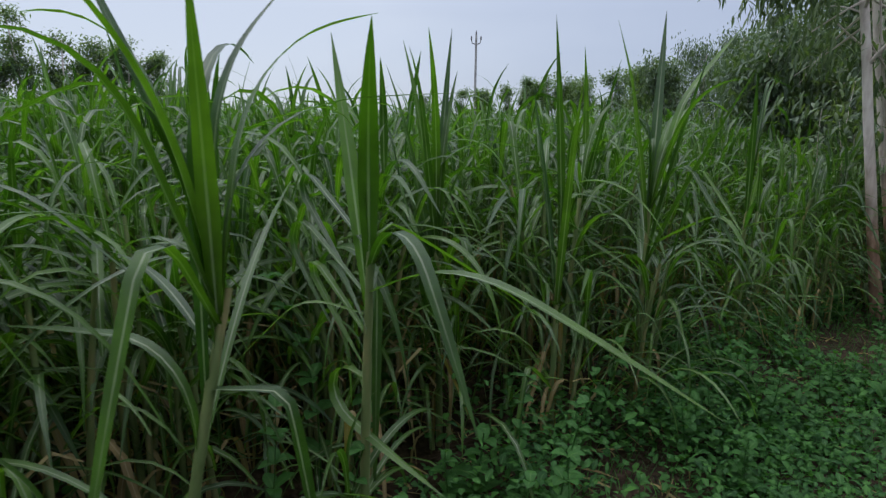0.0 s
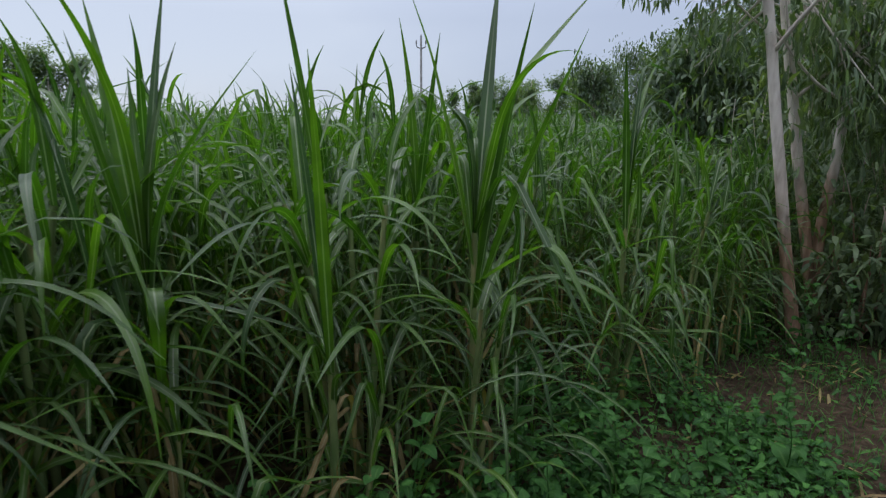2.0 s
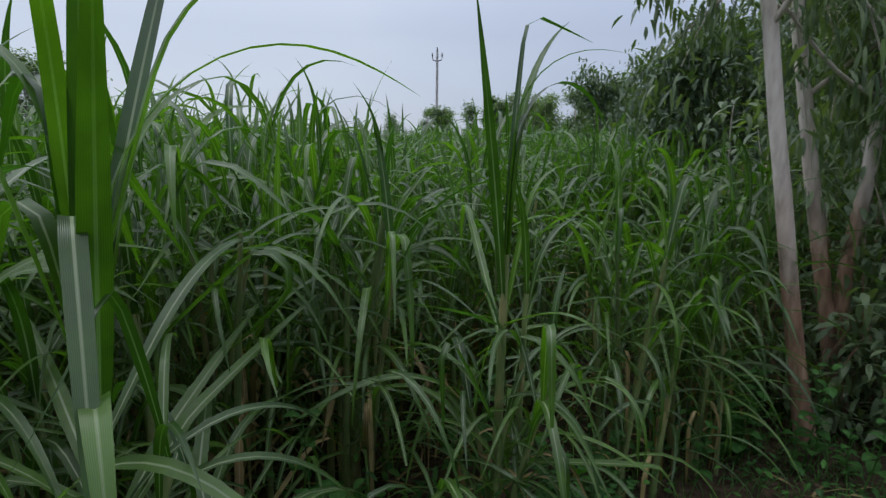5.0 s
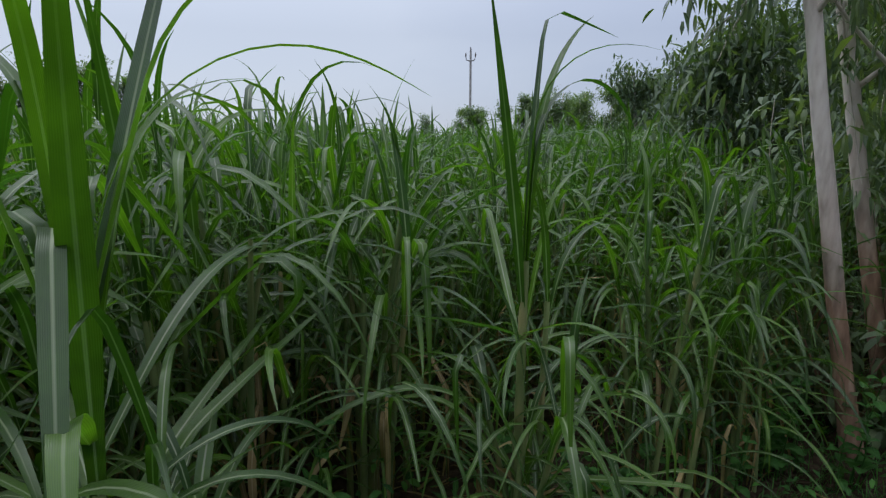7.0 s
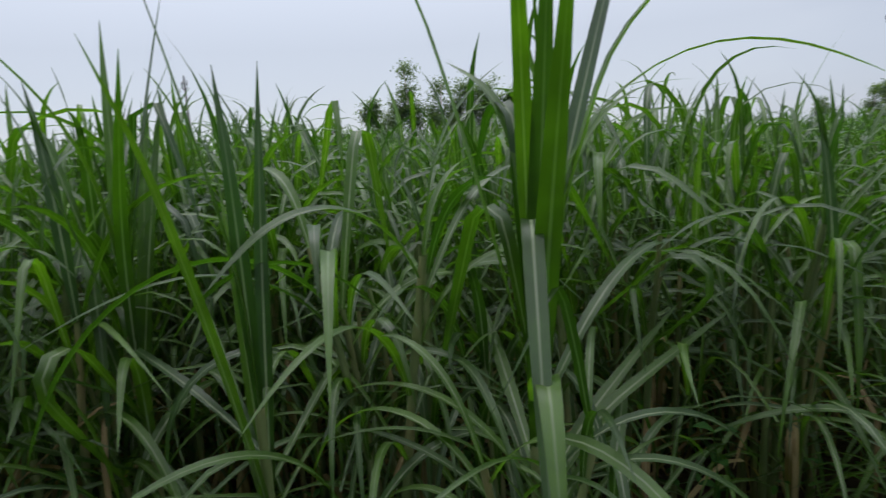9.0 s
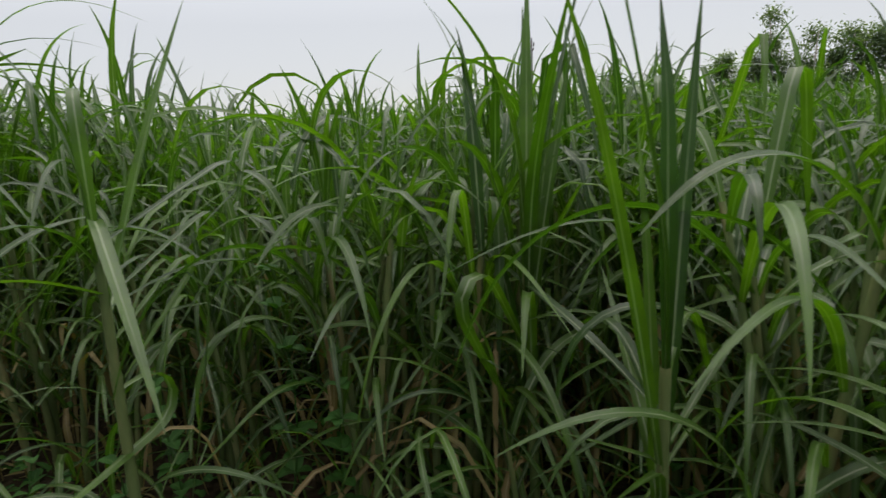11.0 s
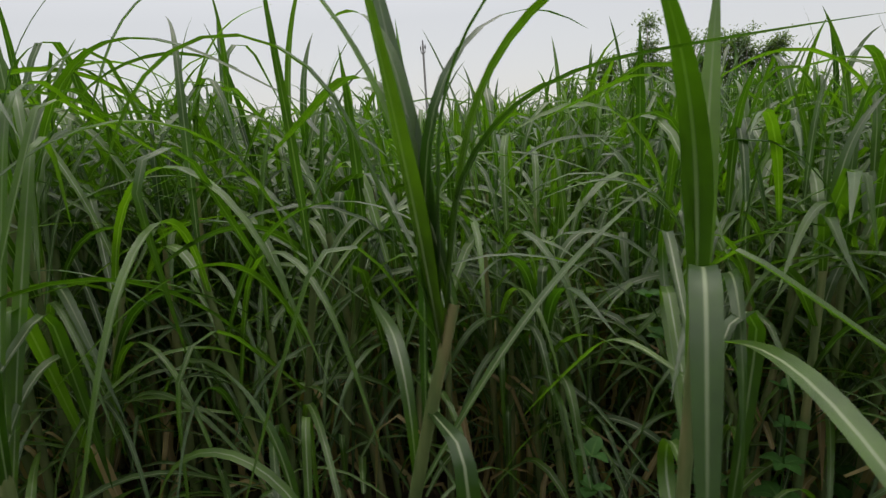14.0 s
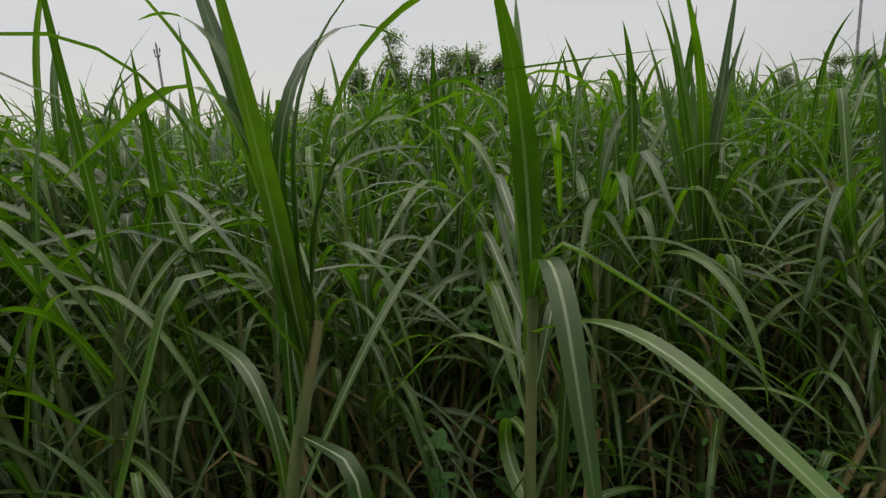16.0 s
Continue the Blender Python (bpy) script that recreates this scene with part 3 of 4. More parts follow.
for k, (stalk, leaves) in enumerate(HEROES.values()):
    hero_clump(40 + k, stalk, leaves, (2, 1, 4, 3, 1, 2, 2, 2)[k], [(0.068, 0.01, 1.08, 0.02, 0.6, 0.9, 7, None)] if k == 3 else ())

for k, (x, y, size) in enumerate([(-1.62, 1.08, 1.12), (-1.95, 0.42, 1.16), (-2.3, 0.9, 1.2), (-2.2, 1.5, 1.16), (-2.9, 0.7, 1.22), (-3.1, 1.3, 1.24)]):
    stand(cane_clump(80 + k, random_shoots(90 + k, 4, 1.08, 1.55), "tall green sugar cane clump with long arching tips"), x, y, 70.0 * k, size)
    EDGE.append((x, y))

# the rows behind them, each clump a thing
kinds = [cane_clump(100 + k, random_shoots(200 + k, 3 + k % 2, 0.95), LABEL) for k in range(9)]
spots = []
for row in range(4):
    v = 1.32 + 0.72 * row
    for u in np.arange(-3.4, 8.4, 0.435):
        uu, vv = u + rng.normal(0, 0.09), v + rng.normal(0, 0.09)
        x, y = plan(uu, vv)
        if row == 0 and -0.7 < uu < 5.0:
            continue
        if row == 0 and min(np.hypot(x - ex, y - ey) for ex, ey in EDGE) < 0.42:
            continue
        if row > 0 and min(np.hypot(x - ex, y - ey) for ex, ey in EDGE) < 0.25:
            continue
        spots.append((x, y))
spots += [tuple(plan(u, v)) for u, v in ((5.15, 1.12), (5.6, 1.0), (6.0, 1.12), (6.45, 1.02), (5.75, 1.35), (6.9, 1.1))]
used = set()
for x, y in spots:
    k = int(rng.integers(0, len(kinds)))
    if k in used:
        ob = copy_thing(kinds[k], Matrix())
    else:
        ob = kinds[k]
        used.add(k)
    stand(ob, x, y, rng.uniform(0, 360), float(vigour(x, y)) * rng.uniform(0.88, 1.14))


def far_cane(name, spots, leaves, segs, tall, low, stalks, wide=1.0, label=""):
    """Many clumps as one mesh: leaves, and stalks where they show."""
    n = len(spots)
    xy = np.repeat(spots, leaves, 0) + rng.normal(0, 0.12, (n * leaves, 2))
    size = np.repeat(rng.uniform(0.80, 1.22, n) * vigour(spots[:, 0], spots[:, 1]), leaves) * tall
    f = rng.uniform(low, 1, n * leaves)
    f[rng.uniform(size=n * leaves) < 0.10] = 1.0
    m = n * leaves
    z = size * f * rng.uniform(0.9, 1.1, m)
    base = np.c_[xy, ground_height(xy[:, 0], xy[:, 1]) + z]
    rise, drop, s0, span, length, width = leaf_habit(rng, f)
    p = ribbons(base, rng.uniform(0, 6.283, m), rise, drop, s0, span, length, width * wide, segs=segs, twist=rng.normal(0, 0.5, m), sway=rng.normal(0, 0.3, m), flat=segs < 7)
    ob = new(name, mesh_of(name, *p, mats=[cane_leaf_far]))
    tagged(ob, label, "sugar cane", kind="stuff")
    if stalks:
        at = np.repeat(spots, stalks, 0) + rng.normal(0, 0.08, (n * stalks, 2))
        pieces = []
        for x, y in at:
            pieces.append(tube(stalk_curve(x, y, tall * rng.uniform(0.9, 1.3), rng.uniform(0, 0.2), rng.uniform(0, 6.28), 4), np.array([0.014, 0.013, 0.012, 0.008]), 5))
        st = new("cane_stalks", mesh_of("cane_stalks", *joined(pieces), mats=[cane_stalk]))
        tagged(st, "pale jointed sugar cane stalks deep in the field", "sugar cane", kind="stuff")
        dry = 8 if stalks > 1 else 3
        k = n * dry
        xy = np.repeat(spots, dry, 0) + rng.normal(0, 0.15, (k, 2))
        d = ribbons(np.c_[xy, rng.uniform(0.15, 0.8, k)], rng.uniform(0, 6.28, k), np.radians(rng.uniform(10, 60, k)), np.radians(rng.uniform(80, 150, k)), 0.25, 0.45, rng.uniform(0.4, 0.8, k), rng.uniform(0.018, 0.032, k), segs=5, flat=True)
        dr = new("dry_cane_leaves", mesh_of("dry_cane_leaves", *d, mats=[dry_leaf_far]))
        tagged(dr, "withered brown leaves hanging in the cane", "sugar cane", kind="stuff")


def border(y):
    """The field's end by the trees."""
    return np.interp(y, [5.0, 8.0, 18.0, 60.0], [3.1, 3.9, 5.0, 6.5])


def in_field(x, y):
    u, v = x * ALONG[0] + y * ALONG[1], x * INTO[0] + y * INTO[1]
    return (v > 1.25) & (x < border(y))


def scatter(count, r0, r1, reach=115):
    """Spots in the field between two distances from the walk."""
    a = np.radians(90 + rng.uniform(-32, reach, count))
    r = np.sqrt(rng.uniform(r0 ** 2, r1 ** 2, count))
    x, y = 0.8 + r * np.cos(a), 1.4 + r * np.sin(a)
    v = x * INTO[0] + y * INTO[1]
    u = x * ALONG[0] + y * ALONG[1]
    keep = in_field(x, y) & ~((v < 3.85) & (u > -3.5) & (u < 8.5))
    return np.stack([x, y], -1)[keep]


far_cane("cane_field_near", scatter(900, 2.0, 9.0), 46, 8, 1.12, 0.35, 3, label="dense green sugar cane standing in the field")
far_cane("cane_field_middle", scatter(2300, 9.0, 22.0), 34, 6, 1.20, 0.35, 1, 1.15, label="dense green sugar cane farther into the field")
far_cane("cane_field_far", scatter(7000, 22.0, 75.0), 14, 4, 1.26, 0.5, 0, 1.8, label="far green sugar cane out to the tree line")


def low_leaves():
    """The lower tangle of arching leaves in the nearest rows."""
    u, v = rng.uniform(-4, 9, 2600), rng.uniform(1.55, 5.0, 2600)
    xy = np.outer(u, ALONG) + np.outer(v, INTO)
    xy = xy[in_field(xy[:, 0], xy[:, 1])]
    n = len(xy)
    z = rng.uniform(0.05, 0.75, n)
    p = ribbons(np.c_[xy, ground_height(xy[:, 0], xy[:, 1]) + z], rng.uniform(0, 6.283, n), np.radians(rng.uniform(25, 65, n)), np.radians(rng.uniform(70, 130, n)), rng.uniform(0.4, 0.6, n), rng.uniform(0.6, 1.2, n),
                rng.uniform(0.4, 0.9, n), rng.uniform(0.014, 0.028, n), segs=8, twist=rng.normal(0, 0.5, n), sway=rng.normal(0, 0.3, n))
    tagged(new("low_cane_leaves", mesh_of("low_cane_leaves", *p, mats=[cane_leaf_far])), "tangle of thin arching green cane leaves low in the rows", "sugar cane", kind="stuff")


low_leaves()


def fringe():
    """Long leaves bowing out of the first row down over the weeds."""
    n = 130
    u, v = rng.uniform(2.6, 6.9, n), rng.uniform(1.08, 1.55, n)
    xy = np.outer(u, ALONG) + np.outer(v, INTO)
    out = np.arctan2(-INTO[1], -INTO[0]) + rng.normal(0, 1.1, n)
    p = ribbons(np.c_[xy, ground_height(xy[:, 0], xy[:, 1]) + rng.uniform(0.15, 0.72, n)], out, np.radians(rng.uniform(20, 62, n)), np.radians(rng.uniform(80, 130, n)), rng.uniform(0.4, 0.6, n), rng.uniform(0.6, 1.2, n),
                rng.uniform(0.45, 0.85, n), rng.uniform(0.016, 0.030, n), segs=10, twist=rng.normal(0, 0.4, n), sway=rng.normal(0, 0.3, n))
    tagged(new("fringe_cane_leaves", mesh_of("fringe_cane_leaves", *p, mats=[cane_leaf_far])), "thin green cane leaves bowing over the weedy edge", "sugar cane", kind="stuff")


fringe()
filling = np.array([plan(u, v) for u, v in zip(rng.uniform(-3.4, 8.4, 250), rng.uniform(2.05, 4.7, 250))])
filling = filling[in_field(filling[:, 0], filling[:, 1])]
far_cane("cane_rows_filling", filling, 30, 8, 1.02, 0.4, 3, label="thin green cane shoots crowding between the rows")


# ---- trees ----
def limb_curve(r, start, end, bend=0.15, rings=8):
    t = np.linspace(0, 1, rings)[:, None]
    start, end = np.array(start, float), np.array(end, float)
    mid = (start + end) / 2 + r.normal(0, bend, 3) * np.linalg.norm(end - start)
    return (1 - t) ** 2 * start + 2 * t * (1 - t) * mid + t * t * end


def tree(seed, x, y, height, trunk_r, lean, crown_from, crown_r, leaves, leaf_len, leaf_w, leaf_mat, label, hang=1.0, name="eucalyptus_tree", limbs=16, segs=3, puff=0.35, density=40):
    """A tree > trunk, limbs, crown. lean: sideways shift of the trunk's top, in metres."""
    r = np.random.default_rng(seed)
    thing = tagged(new(name), label, "tree", "trees round the field")
    thing.location = (x, y, float(ground_height(np.array(x), np.array(y))))
    t = np.linspace(0, 1, 18)
    c = np.stack([lean[0] * t, lean[1] * t, height * t - 0.05], -1) + np.cumsum(r.normal(0, 0.012 * height / 10, (18, 3)) * [1, 1, 0], 0)
    rad = trunk_r * (1.0 - 0.8 * t) * (1 + 0.25 * np.exp(-t * 40)) + 0.004
    part("trunk", mesh_of("trunk", *tube(c, rad, 12), mats=[bark]), thing, "smooth pale peeling trunk")
    tips = []
    for k in range(limbs):
        f = crown_from + (1 - crown_from) * (k + r.uniform(0, 1)) / limbs
        i = min(16, int(f * 17))
        p = c[i]
        a = r.uniform(0, 6.283)
        reach = crown_r * r.uniform(0.5, 1.0) * (1.15 - 0.6 * f)
        q = p + [reach * np.cos(a), reach * np.sin(a), reach * r.uniform(0.2, 0.9)]
        curve = limb_curve(r, p, q)
        part("limb", mesh_of("limb", *tube(curve, np.linspace(rad[i] * 0.45, 0.006, 8), 6), mats=[bark]), thing, "thin pale limb")
        tips += [curve[j] for j in (3, 4, 5, 6, 7)]
    tips = np.array(tips)
    n_clumps = max(10, leaves // density)
    clump = tips[r.integers(0, len(tips), n_clumps)] + r.normal(0, crown_r * puff * 0.6, (n_clumps, 3)) * [1, 1, 0.7]
    at = clump[r.integers(0, len(clump), leaves)] + r.normal(0, crown_r * 0.10 + leaf_len * 0.6, (leaves, 3))
    at[:, 2] = np.maximum(at[:, 2], crown_from * height * 0.8)
    e = np.radians(r.uniform(-80, 10, leaves)) if hang > 0.5 else np.radians(r.uniform(-50, 50, leaves))
    p = ribbons(at, r.uniform(0, 6.283, leaves), e, np.radians(r.uniform(0, 40, leaves)), 0.5, 0.8, leaf_len * r.uniform(0.6, 1.3, leaves), leaf_w * r.uniform(0.7, 1.2, leaves), segs=segs, fold=0.2, twist=r.normal(0, 0.8, leaves), flat=True)
    tagged(part("crown", mesh_of("crown", *p, mats=[leaf_mat]), thing, "drooping grey-green leaves with gaps"), kind="stuff")
    return thing


EUC = "eucalyptus tree with pale trunk and drooping narrow leaves"
leaning = tree(1, 3.42, 5.36, 7.5, 0.043, (-1.35, 0.1), 0.33, 1.5, 1000, 0.13, 0.024, euc_leaf, "leaning " + EUC)
second = tree(2, 3.80, 5.72, 8.0, 0.044, (-1.25, 0.73), 0.26, 1.5, 1100, 0.13, 0.024, euc_leaf, EUC)
third = tree(3, 3.74, 5.84, 8.0, 0.040, (0.22, -0.12), 0.25, 1.4, 1100, 0.13, 0.024, euc_leaf, "slender " + EUC)


def bough(seed, thing, start, end, leaves):
    """A thin drooping limb with hanging leaf sprays, under its tree."""
    r = np.random.default_rng(seed)
    c = limb_curve(r, start, end, 0.06, 10)
    limb = part("limb", mesh_of("limb", *tube(c, np.linspace(0.012, 0.003, 10), 5), mats=[bark]), thing)
    tuft = leaves // 9
    at = c[r.integers(3, 10, tuft)] + r.normal(0, 0.09, (tuft, 3))
    at = np.repeat(at, 9, 0) + r.normal(0, 0.05, (tuft * 9, 3)) - np.array([0, 0, 0.06])
    n = tuft * 9
    p = ribbons(at, r.uniform(0, 6.283, n), np.radians(r.uniform(-85, -20, n)), np.radians(r.uniform(0, 35, n)), 0.5, 0.8, r.uniform(0.09, 0.17, n), r.uniform(0.016, 0.028, n), segs=4, fold=0.2, twist=r.normal(0, 0.6, n))
    tagged(part("leaf_spray", mesh_of("leaf_spray", *p, mats=[euc_leaf]), limb), kind="stuff")


for k, end in enumerate([(-0.80, 0.45, 2.10), (-0.60, 0.75, 2.05), (-0.95, 0.15, 2.35), (0.35, -0.15, 1.75), (0.45, 0.3, 1.55), (0.15, 0.5, 1.3)]):
    bough(800 + k, leaning, (-0.45, 0.03, 2.5 + 0.1 * k), end, 63 if k < 3 else 170)
for k, end in enumerate([(-1.25, 0.3, 2.78), (-1.45, 0.5, 3.05), (-1.0, 0.7, 2.95), (-1.6, 0.1, 3.3), (-0.9, -0.2, 3.2), (-1.2, 0.6, 3.4)]):
    bough(870 + k, leaning, (-0.52, 0.03, 2.9 + 0.12 * k), end, 260)
for k, end in enumerate([(0.25, -0.25, 1.9), (0.5, -0.35, 1.6), (0.1, 0.35, 1.7), (0.55, 0.05, 1.2), (0.3, -0.5, 2.2), (0.75, -0.3, 1.9)]):
    bough(830 + k, second, (-0.35, 0.2, 2.5 + 0.1 * k), end, 190)
    bough(850 + k, third, (-0.2, 0.12, 2.3 + 0.1 * k), (end[0] * 1.1, end[1] + 0.15, end[2] - 0.1), 190)
MORE = [(4.35, 10.4, 2.9, 0.7), (5.6, 9.0, 6.5, 1.3), (5.3, 12.5, 2.8, 0.8), (6.2, 8.0, 5.2, 1.1), (6.2, 10.6, 4.4, 1.1), (7.2, 9.4, 7, 1.6), (6.6, 12.6, 3.8, 1.1), (8.8, 10.5, 8, 1.8), (8.0, 13.6, 4.8, 1.3), (7.5, 16.6, 4.1, 1.2), (9.0, 19, 4.9, 1.5), (8.1, 21.5, 4.0, 1.2), (9.8, 25, 5.0, 1.5), (9.4, 30, 4.8, 1.5), (4.75, 18.0, 3.3, 0.7)]
for k, (x, y, h, r) in enumerate(MORE):
    tree(20 + k, x, y, h, 0.08, (rng.normal(0, 0.4), rng.normal(0, 0.4)), 0.10, r, int(6500 * r), 0.16, 0.056, dark_border_leaf, EUC + " along the border", limbs=20, segs=2, puff=0.45, density=90)
# unseen trees added behind the camera to keep open sky off the cane
row = tree(48, -0.4, -8.0, 8.0, 0.08, (0.3, -0.2), 0.12, 1.7, 3000, 0.22, 0.07, euc_leaf, EUC + " added unseen for shade", limbs=22, segs=2, puff=0.45, density=60)
for k, (u, v) in enumerate([(2.2, -4.1), (0.6, -3.7), (-1.0, -4.2), (-2.6, -3.8), (-4.4, -4.2), (3.6, -5.4), (1.4, -5.6), (-1.8, -5.8)]):
    x, y = plan(u, v)
    stand(copy_thing(row, Matrix()), float(x), float(y), 67.0 * k, 0.85 + 0.07 * (k % 4))
# far trees, with haze in their leaf colour: place, height, crown radius
FAR = [(9.4, 36, 4.6, 1.3), (9.4, 41, 4.8, 1.4), (9.9, 46, 5.2, 1.5), (8.6, 50, 5.4, 1.1), (7.0, 53, 4.9, 1.0), (5.4, 55, 5.6, 1.1), (3.9, 57, 4.8, 0.9), (2.2, 58, 5.5, 1.0), (0.6, 60, 4.7, 0.9), (10.5, 51, 5.6, 1.6), (7.9, 58, 5.7, 1.1), (4.7, 61, 5.6, 1.0), (3.0, 62, 5.0, 0.9), (6.2, 59, 5.0, 1.0), (-1.7, 64, 4.4, 0.9), (-1.6, 46, 3.6, 1.0)]
WEST = [(-28.3, 34.0, 7.6, 1.25), (-29.4, 33.2, 5.0, 1.0), (-30.4, 32.3, 5.1, 0.9), (-27.0, 35.1, 6.2, 1.1), (-25.3, 36.4, 5.9, 1.4), (-24.0, 37.3, 6.0, 1.4), (-22.7, 38.6, 5.4, 1.1), (-32.8, 29.8, 3.9, 0.8), (-26.2, 35.7, 4.8, 1.1), (-60, 62, 7, 2.0), (-5, 75, 5, 1.2), (-10, 78, 4.5, 1.2)]
for k, (x, y, h, r) in enumerate(FAR + WEST):
    tree(60 + k, x, y, h, 0.11, (rng.normal(0, 0.3), rng.normal(0, 0.3)), 0.22, r, int(1400 + 1900 * r), 0.24, 0.11, hazy_tree_leaf, "dark green broad-crowned tree at the far field border", hang=0, name="border_tree", segs=2, limbs=11, puff=0.34, density=75)


# ---- power poles ----
def power_pole(x, y, h, label):
    thing = tagged(new("power_pole"), label, "power pole", "power poles over the field")
    thing.location = (x, y, -0.02)
    part("shaft", mesh_of("shaft", *tube([(0, 0, z) for z in np.linspace(-0.1, h, 6)], np.linspace(0.13, 0.09, 6), 8), mats=[concrete]), thing)
    part("crossarm", mesh_of("crossarm", *tube([(-0.42, 0, h - 0.45), (-0.36, 0, h - 0.72), (0, 0, h - 0.85), (0.36, 0, h - 0.72), (0.42, 0, h - 0.45)], [0.04, 0.05, 0.055, 0.05, 0.04], 6), mats=[steel]), thing, "dark steel crossarm with raised ends")
    for dx, dz in ((-0.42, -0.45), (0.42, -0.45), (0, 0.0)):
        part("insulator", mesh_of("insulator", *tube([(dx, 0, h + dz - 0.04), (dx, 0, h + dz + 0.02), (dx, 0, h + dz + 0.16), (dx, 0, h + dz + 0.34)], [0.03, 0.06, 0.07, 0.03], 8), mats=[steel]), thing, "dark insulator")


power_pole(-2.4, 55.3, 9.1, "slim grey concrete power pole with crossarm and insulators")
power_pole(-48.0, 27.0, 8.6, "slim grey concrete power pole far across the cane")


# ---- saplings under the trees ----
def sapling(seed, x, y, h, spread, leaves):
    """Coppice shoots: thin stems clothed in hanging leaves."""
    r = np.random.default_rng(seed)
    thing = tagged(new("eucalyptus_sapling"), "bushy dark eucalyptus sapling with hanging leaves", "sapling", "saplings under the trees")
    thing.location = (x, y, float(ground_height(np.array(x), np.array(y))))
    curves = []
    for _ in range(5):
        a = r.uniform(0, 6.283)
        c = limb_curve(r, (0, 0, -0.03), (spread * r.uniform(0.3, 1) * np.cos(a), spread * r.uniform(0.3, 1) * np.sin(a), h * r.uniform(0.7, 1)), 0.08, 9)
        part("stem", mesh_of("stem", *tube(c, np.linspace(0.012, 0.003, 9), 5), mats=[bark]), thing)
        curves.append(c)
    c = np.array(curves)
    tufts = leaves // 7
    at = c[r.integers(0, 5, tufts), r.integers(1, 9, tufts)] + r.normal(0, spread * 0.33, (tufts, 3)) * [1, 1, 0.8]
    at = np.repeat(at, 7, 0) + r.normal(0, 0.06, (tufts * 7, 3))
    at[:, 2] = np.maximum(at[:, 2], 0.12)
    n = tufts * 7
    p = ribbons(at, r.uniform(0, 6.283, n), np.radians(r.uniform(-70, 25, n)), np.radians(r.uniform(10, 60, n)), 0.5, 0.8, r.uniform(0.08, 0.17, n), r.uniform(0.025, 0.045, n), segs=3, fold=0.2, twist=r.normal(0, 0.7, n), flat=True)
    tagged(part("foliage", mesh_of("foliage", *p, mats=[euc_leaf]), thing), kind="stuff")


SAPLINGS = [(6.62, 0.28, 1.0), (6.75, -0.3, 1.5), (6.5, -0.75, 1.5), (7.2, 0.15, 1.5), (6.75, 0.0, 1.2), (7.0, -0.55, 1.8), (7.1, 0.45, 1.4), (7.5, 0.0, 2.0), (7.6, -0.9, 2.8), (7.9, 0.6, 2.8), (8.4, 0.1, 3.2), (8.3, -0.8, 3.2), (9.2, 0.8, 3.2), (9.4, -0.3, 3.4), (8.9, -1.6, 3.4), (7.6, -1.9, 3.0), (6.6, 0.75, 0.7), (6.9, 1.1, 0.8), (8.0, 1.25, 2.2), (10.5, 1.0, 3.4), (10.5, -1.5, 3.6), (6.6, -1.6, 1.8)]
for k, (u, v, h) in enumerate(SAPLINGS):
    x, y = plan(u, v)
    sapling(300 + k, float(x), float(y), h, 0.28 + 0.12 * h, int(420 * h))


# ---- weeds, litter ----
def leaf_patch(name, xy, z, length, width, mat, label, category, rise=(-10, 60), segs=3, wide_at=0.45):
    n = len(xy)
    z = ground_height(xy[:, 0], xy[:, 1]) + z
    p = ribbons(np.c_[xy, z], rng.uniform(0, 6.283, n), np.radians(rng.uniform(*rise, n)), np.radians(rng.uniform(5, 50, n)), 0.5, 0.8, length, width, segs=segs, fold=0.25, twist=rng.normal(0, 0.4, n), wide_at=wide_at)
    tagged(new(name, mesh_of(name, *p, mats=[mat])), label, category, kind="stuff")


def patchy(n, u0, u1, v0, v1, keep):
    u, v = rng.uniform(u0, u1, n), rng.uniform(v0, v1, n)
    ok = rng.uniform(size=n) < keep(u, v)
    u, v = u[ok], v[ok]
    return np.outer(u, ALONG) + np.outer(v, INTO)


def lush(u, v):
    """How thickly the edge is overgrown: thick beside the cane, thin on the trodden line and the bare patch."""
    patch = np.sin(2.9 * u + 1.7 * v + np.sin(3.3 * v)) * np.sin(3.7 * v - 1.6 * u + 1.5 * np.sin(2.1 * u))
    d = np.clip((v + 0.7) / 0.9, 0, 1) * np.clip((1.8 - v) / 0.6, 0, 1) * np.clip((5.2 - u) / 1.4, 0.05, 1)
    d = d * np.clip(0.62 + 0.75 * patch, 0.06, 1.0)
    track = 0.8 * np.exp(-(((v + 0.35) / 0.3) ** 2)) * np.clip((u - 3.4) / 0.8, 0, 1)
    bare = np.exp(-(((u - 5.15) / 0.32) ** 2 + ((v - 0.6) / 0.24) ** 2))
    far = 0.95 * np.exp(-(((u - 5.65) / 0.35) ** 2 + ((v - 0.3) / 0.28) ** 2))
    shade = np.exp(-(((u - 6.0) / 0.5) ** 2 + ((v - 1.0) / 0.4) ** 2))
    return np.clip(d + far + shade + 0.03 - bare - track, 0.01, 1)


def bank(xy):
    """Where the weeds climb against the cane: 0 to 1."""
    u, v = xy @ ALONG, xy @ INTO
    return np.exp(-(((v - 1.25) / 0.4) ** 2)) * np.clip((u - 0.8) / 0.6, 0, 1) * np.clip((7.0 - u) / 0.6, 0, 1)


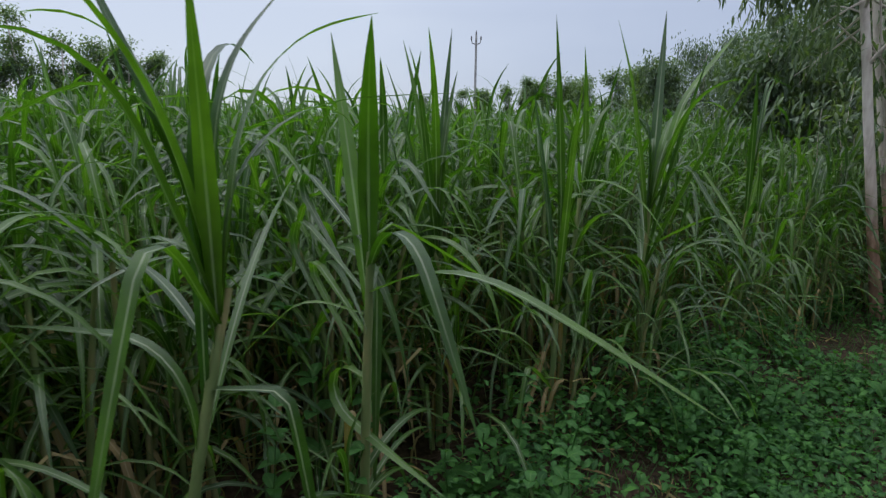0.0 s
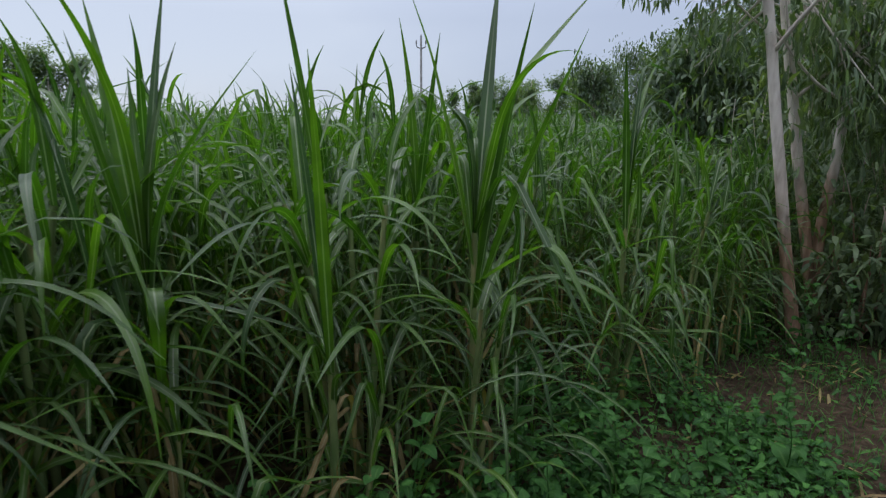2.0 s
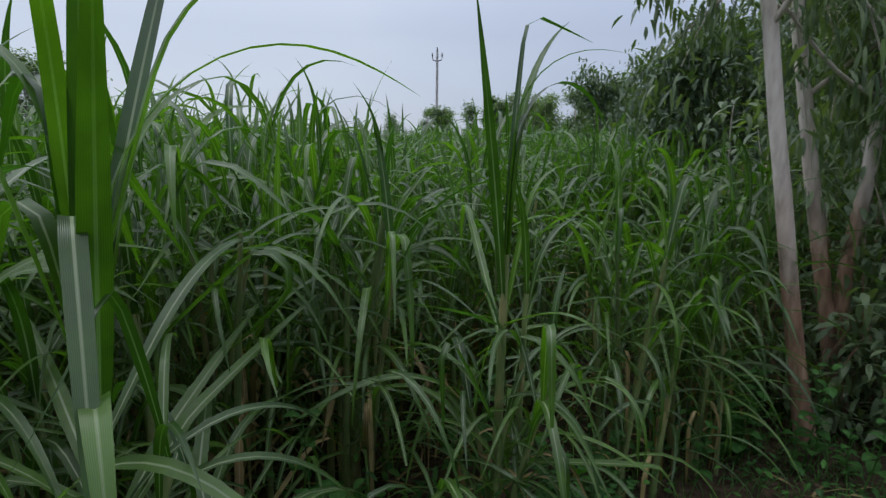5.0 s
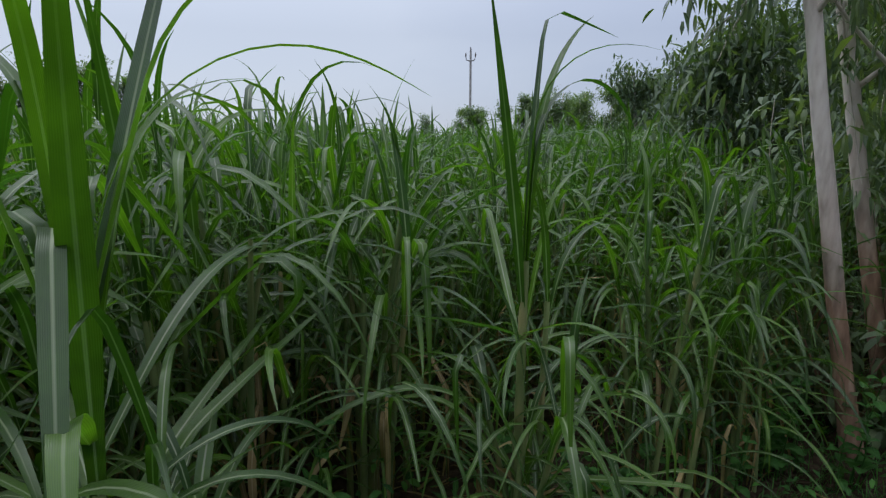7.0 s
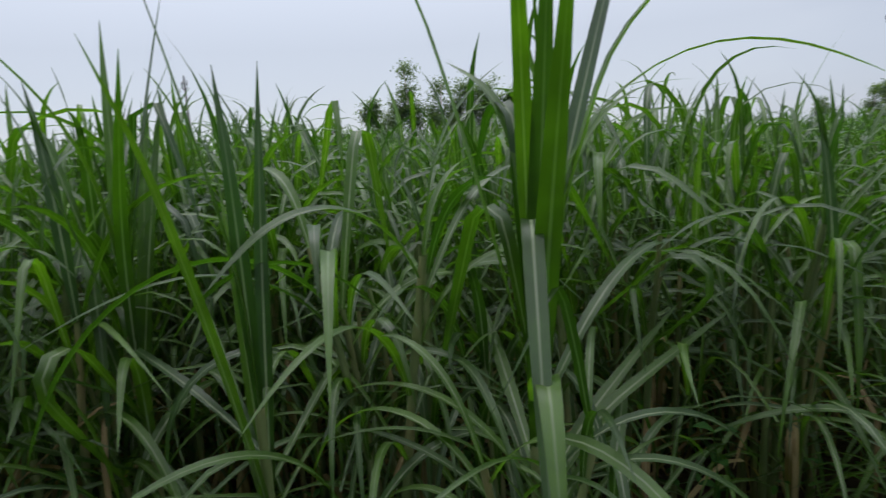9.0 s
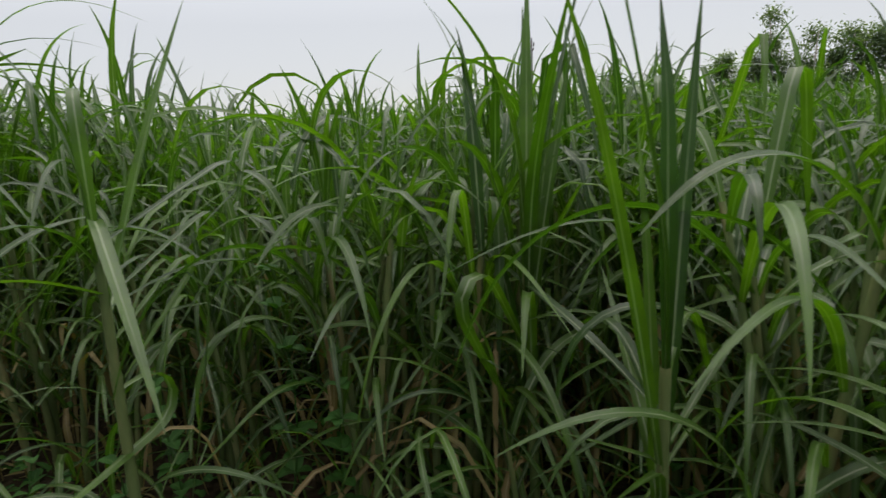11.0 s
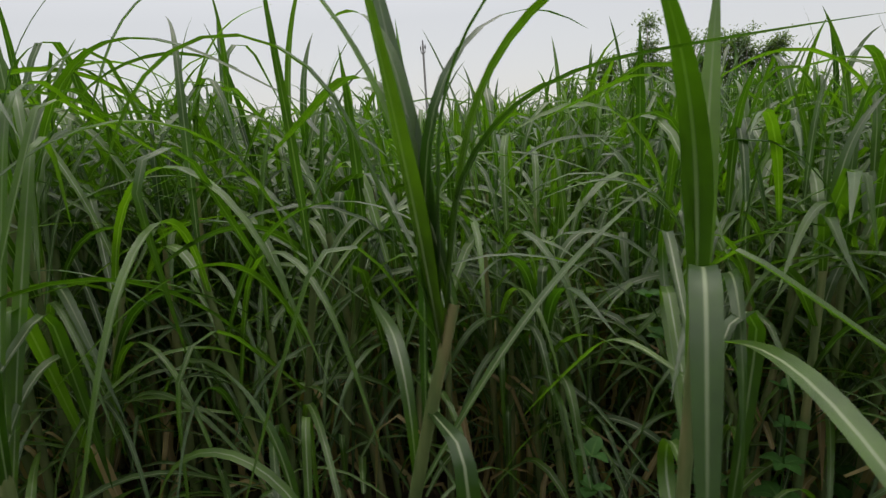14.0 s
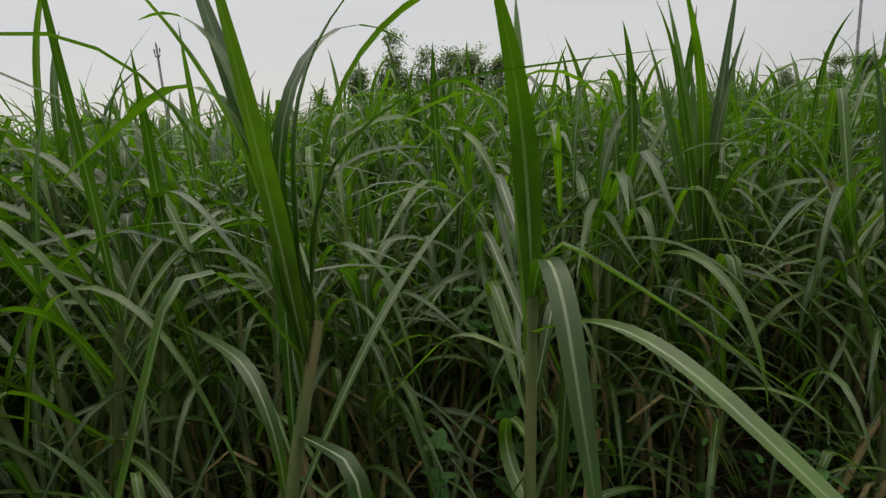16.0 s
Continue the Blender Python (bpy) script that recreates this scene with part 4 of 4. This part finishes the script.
xy = np.concatenate([patchy(30000, 1.2, 5.2, -0.5, 1.7, lush), patchy(22000, -4, 7.5, -1.6, 2.0, lush)])
leaf_patch("low_weeds", xy, np.abs(rng.normal(0.02, 0.05, len(xy))) * rng.uniform(0.4, 1.6, len(xy)) + 0.30 * bank(xy) * rng.uniform(0, 1, len(xy)) ** 1.5, rng.uniform(0.02, 0.065, len(xy)), rng.uniform(0.014, 0.040, len(xy)), weed_leaf, "low broad-leaved green weeds along the field edge", "weeds", segs=2)
xy = patchy(26000, -1, 8, -1.6, 1.6, lambda u, v: 0.5 + 0.5 * lush(u, v))
leaf_patch("path_grass", xy, 0.0, rng.uniform(0.05, 0.16, len(xy)), rng.uniform(0.003, 0.006, len(xy)), weed_leaf, "thin grass blades on the trodden path", "grass", (40, 85), 3, 0.3)
xy = patchy(7500, -4, 9, -1.2, 5.5, lambda u, v: np.where(v < 1.1, 0.3, 0.6))
leaf_patch("leaf_litter", xy, rng.uniform(0.004, 0.03, len(xy)), rng.uniform(0.06, 0.30, len(xy)), rng.uniform(0.008, 0.022, len(xy)), dry_leaf_far, "dry brown leaves littering the soil", "leaf litter", (-8, 14))
xy = patchy(14000, -4, 9, 1.05, 5.5, lambda u, v: 0.5 + 0.5 * np.sin(2.3 * u + v) * np.sin(1.9 * v - u))
leaf_patch("undergrowth", xy, np.abs(rng.normal(0.10, 0.15, len(xy))), rng.uniform(0.03, 0.08, len(xy)), rng.uniform(0.02, 0.045, len(xy)), weed_leaf, "green weeds growing between the cane stalks", "weeds")


def weed(seed, h, leaves, size, label):
    """A weed > stem, each leaf."""
    r = np.random.default_rng(seed)
    thing = tagged(new("weed"), label, "weed", "weeds along the field edge")
    a = r.uniform(0, 6.283)
    c = limb_curve(r, (0, 0, -0.02), (0.15 * h * np.cos(a), 0.15 * h * np.sin(a), h), 0.08, 8)
    part("stem", mesh_of("stem", *tube(c, np.linspace(0.004, 0.0015, 8), 5), mats=[weed_leaf]), thing)
    for k in range(leaves):
        f = 0.25 + 0.75 * (k + 0.5) / leaves
        p = c[min(7, int(f * 7.99))]
        s = size * r.uniform(0.7, 1.2) * (1.15 - 0.5 * f)
        q = ribbons([p], k * 2.4 + r.normal(0, 0.3), radians(r.uniform(15, 50)), radians(r.uniform(20, 60)), 0.5, 0.8, s * 1.5, s, segs=6, fold=0.25, wide_at=0.45)
        part("leaf", mesh_of("leaf", *q, mats=[weed_leaf]), thing)
    return thing


herbs = [weed(500 + k, (0.22, 0.32, 0.42, 0.28, 0.5)[k], (8, 10, 11, 9, 13)[k], (0.045, 0.05, 0.055, 0.06, 0.05)[k], "leafy green broad-leaved weed on the overgrown edge") for k in range(5)]
xy = patchy(190, 0.6, 6.6, 0.35, 1.7, lambda u, v: 0.6 * lush(u, v) + 0.12)
for k, (x, y) in enumerate(xy):
    ob = herbs[k] if k < 5 else copy_thing(herbs[k % 5], Matrix())
    stand(ob, float(x), float(y), rng.uniform(0, 360), rng.uniform(0.8, 1.3) * (1 + 0.2 * float(bank(np.array([x, y])))))

# taller creeper-like weeds climbing among the edge shoots
climbers = [weed(520 + k, 0.75 + 0.12 * k, 24, 0.062, "leafy green creeper climbing among the cane stalks") for k in range(3)]
for k, (x, y) in enumerate([(-0.5, 2.62), (-0.68, 2.3), (-0.7, 2.05), (-0.8, 1.75)]):
    ob = climbers[k] if k < 3 else copy_thing(climbers[k % 3], Matrix())
    stand(ob, x, y, 80.0 * k, 0.9 + 0.08 * (k % 3))
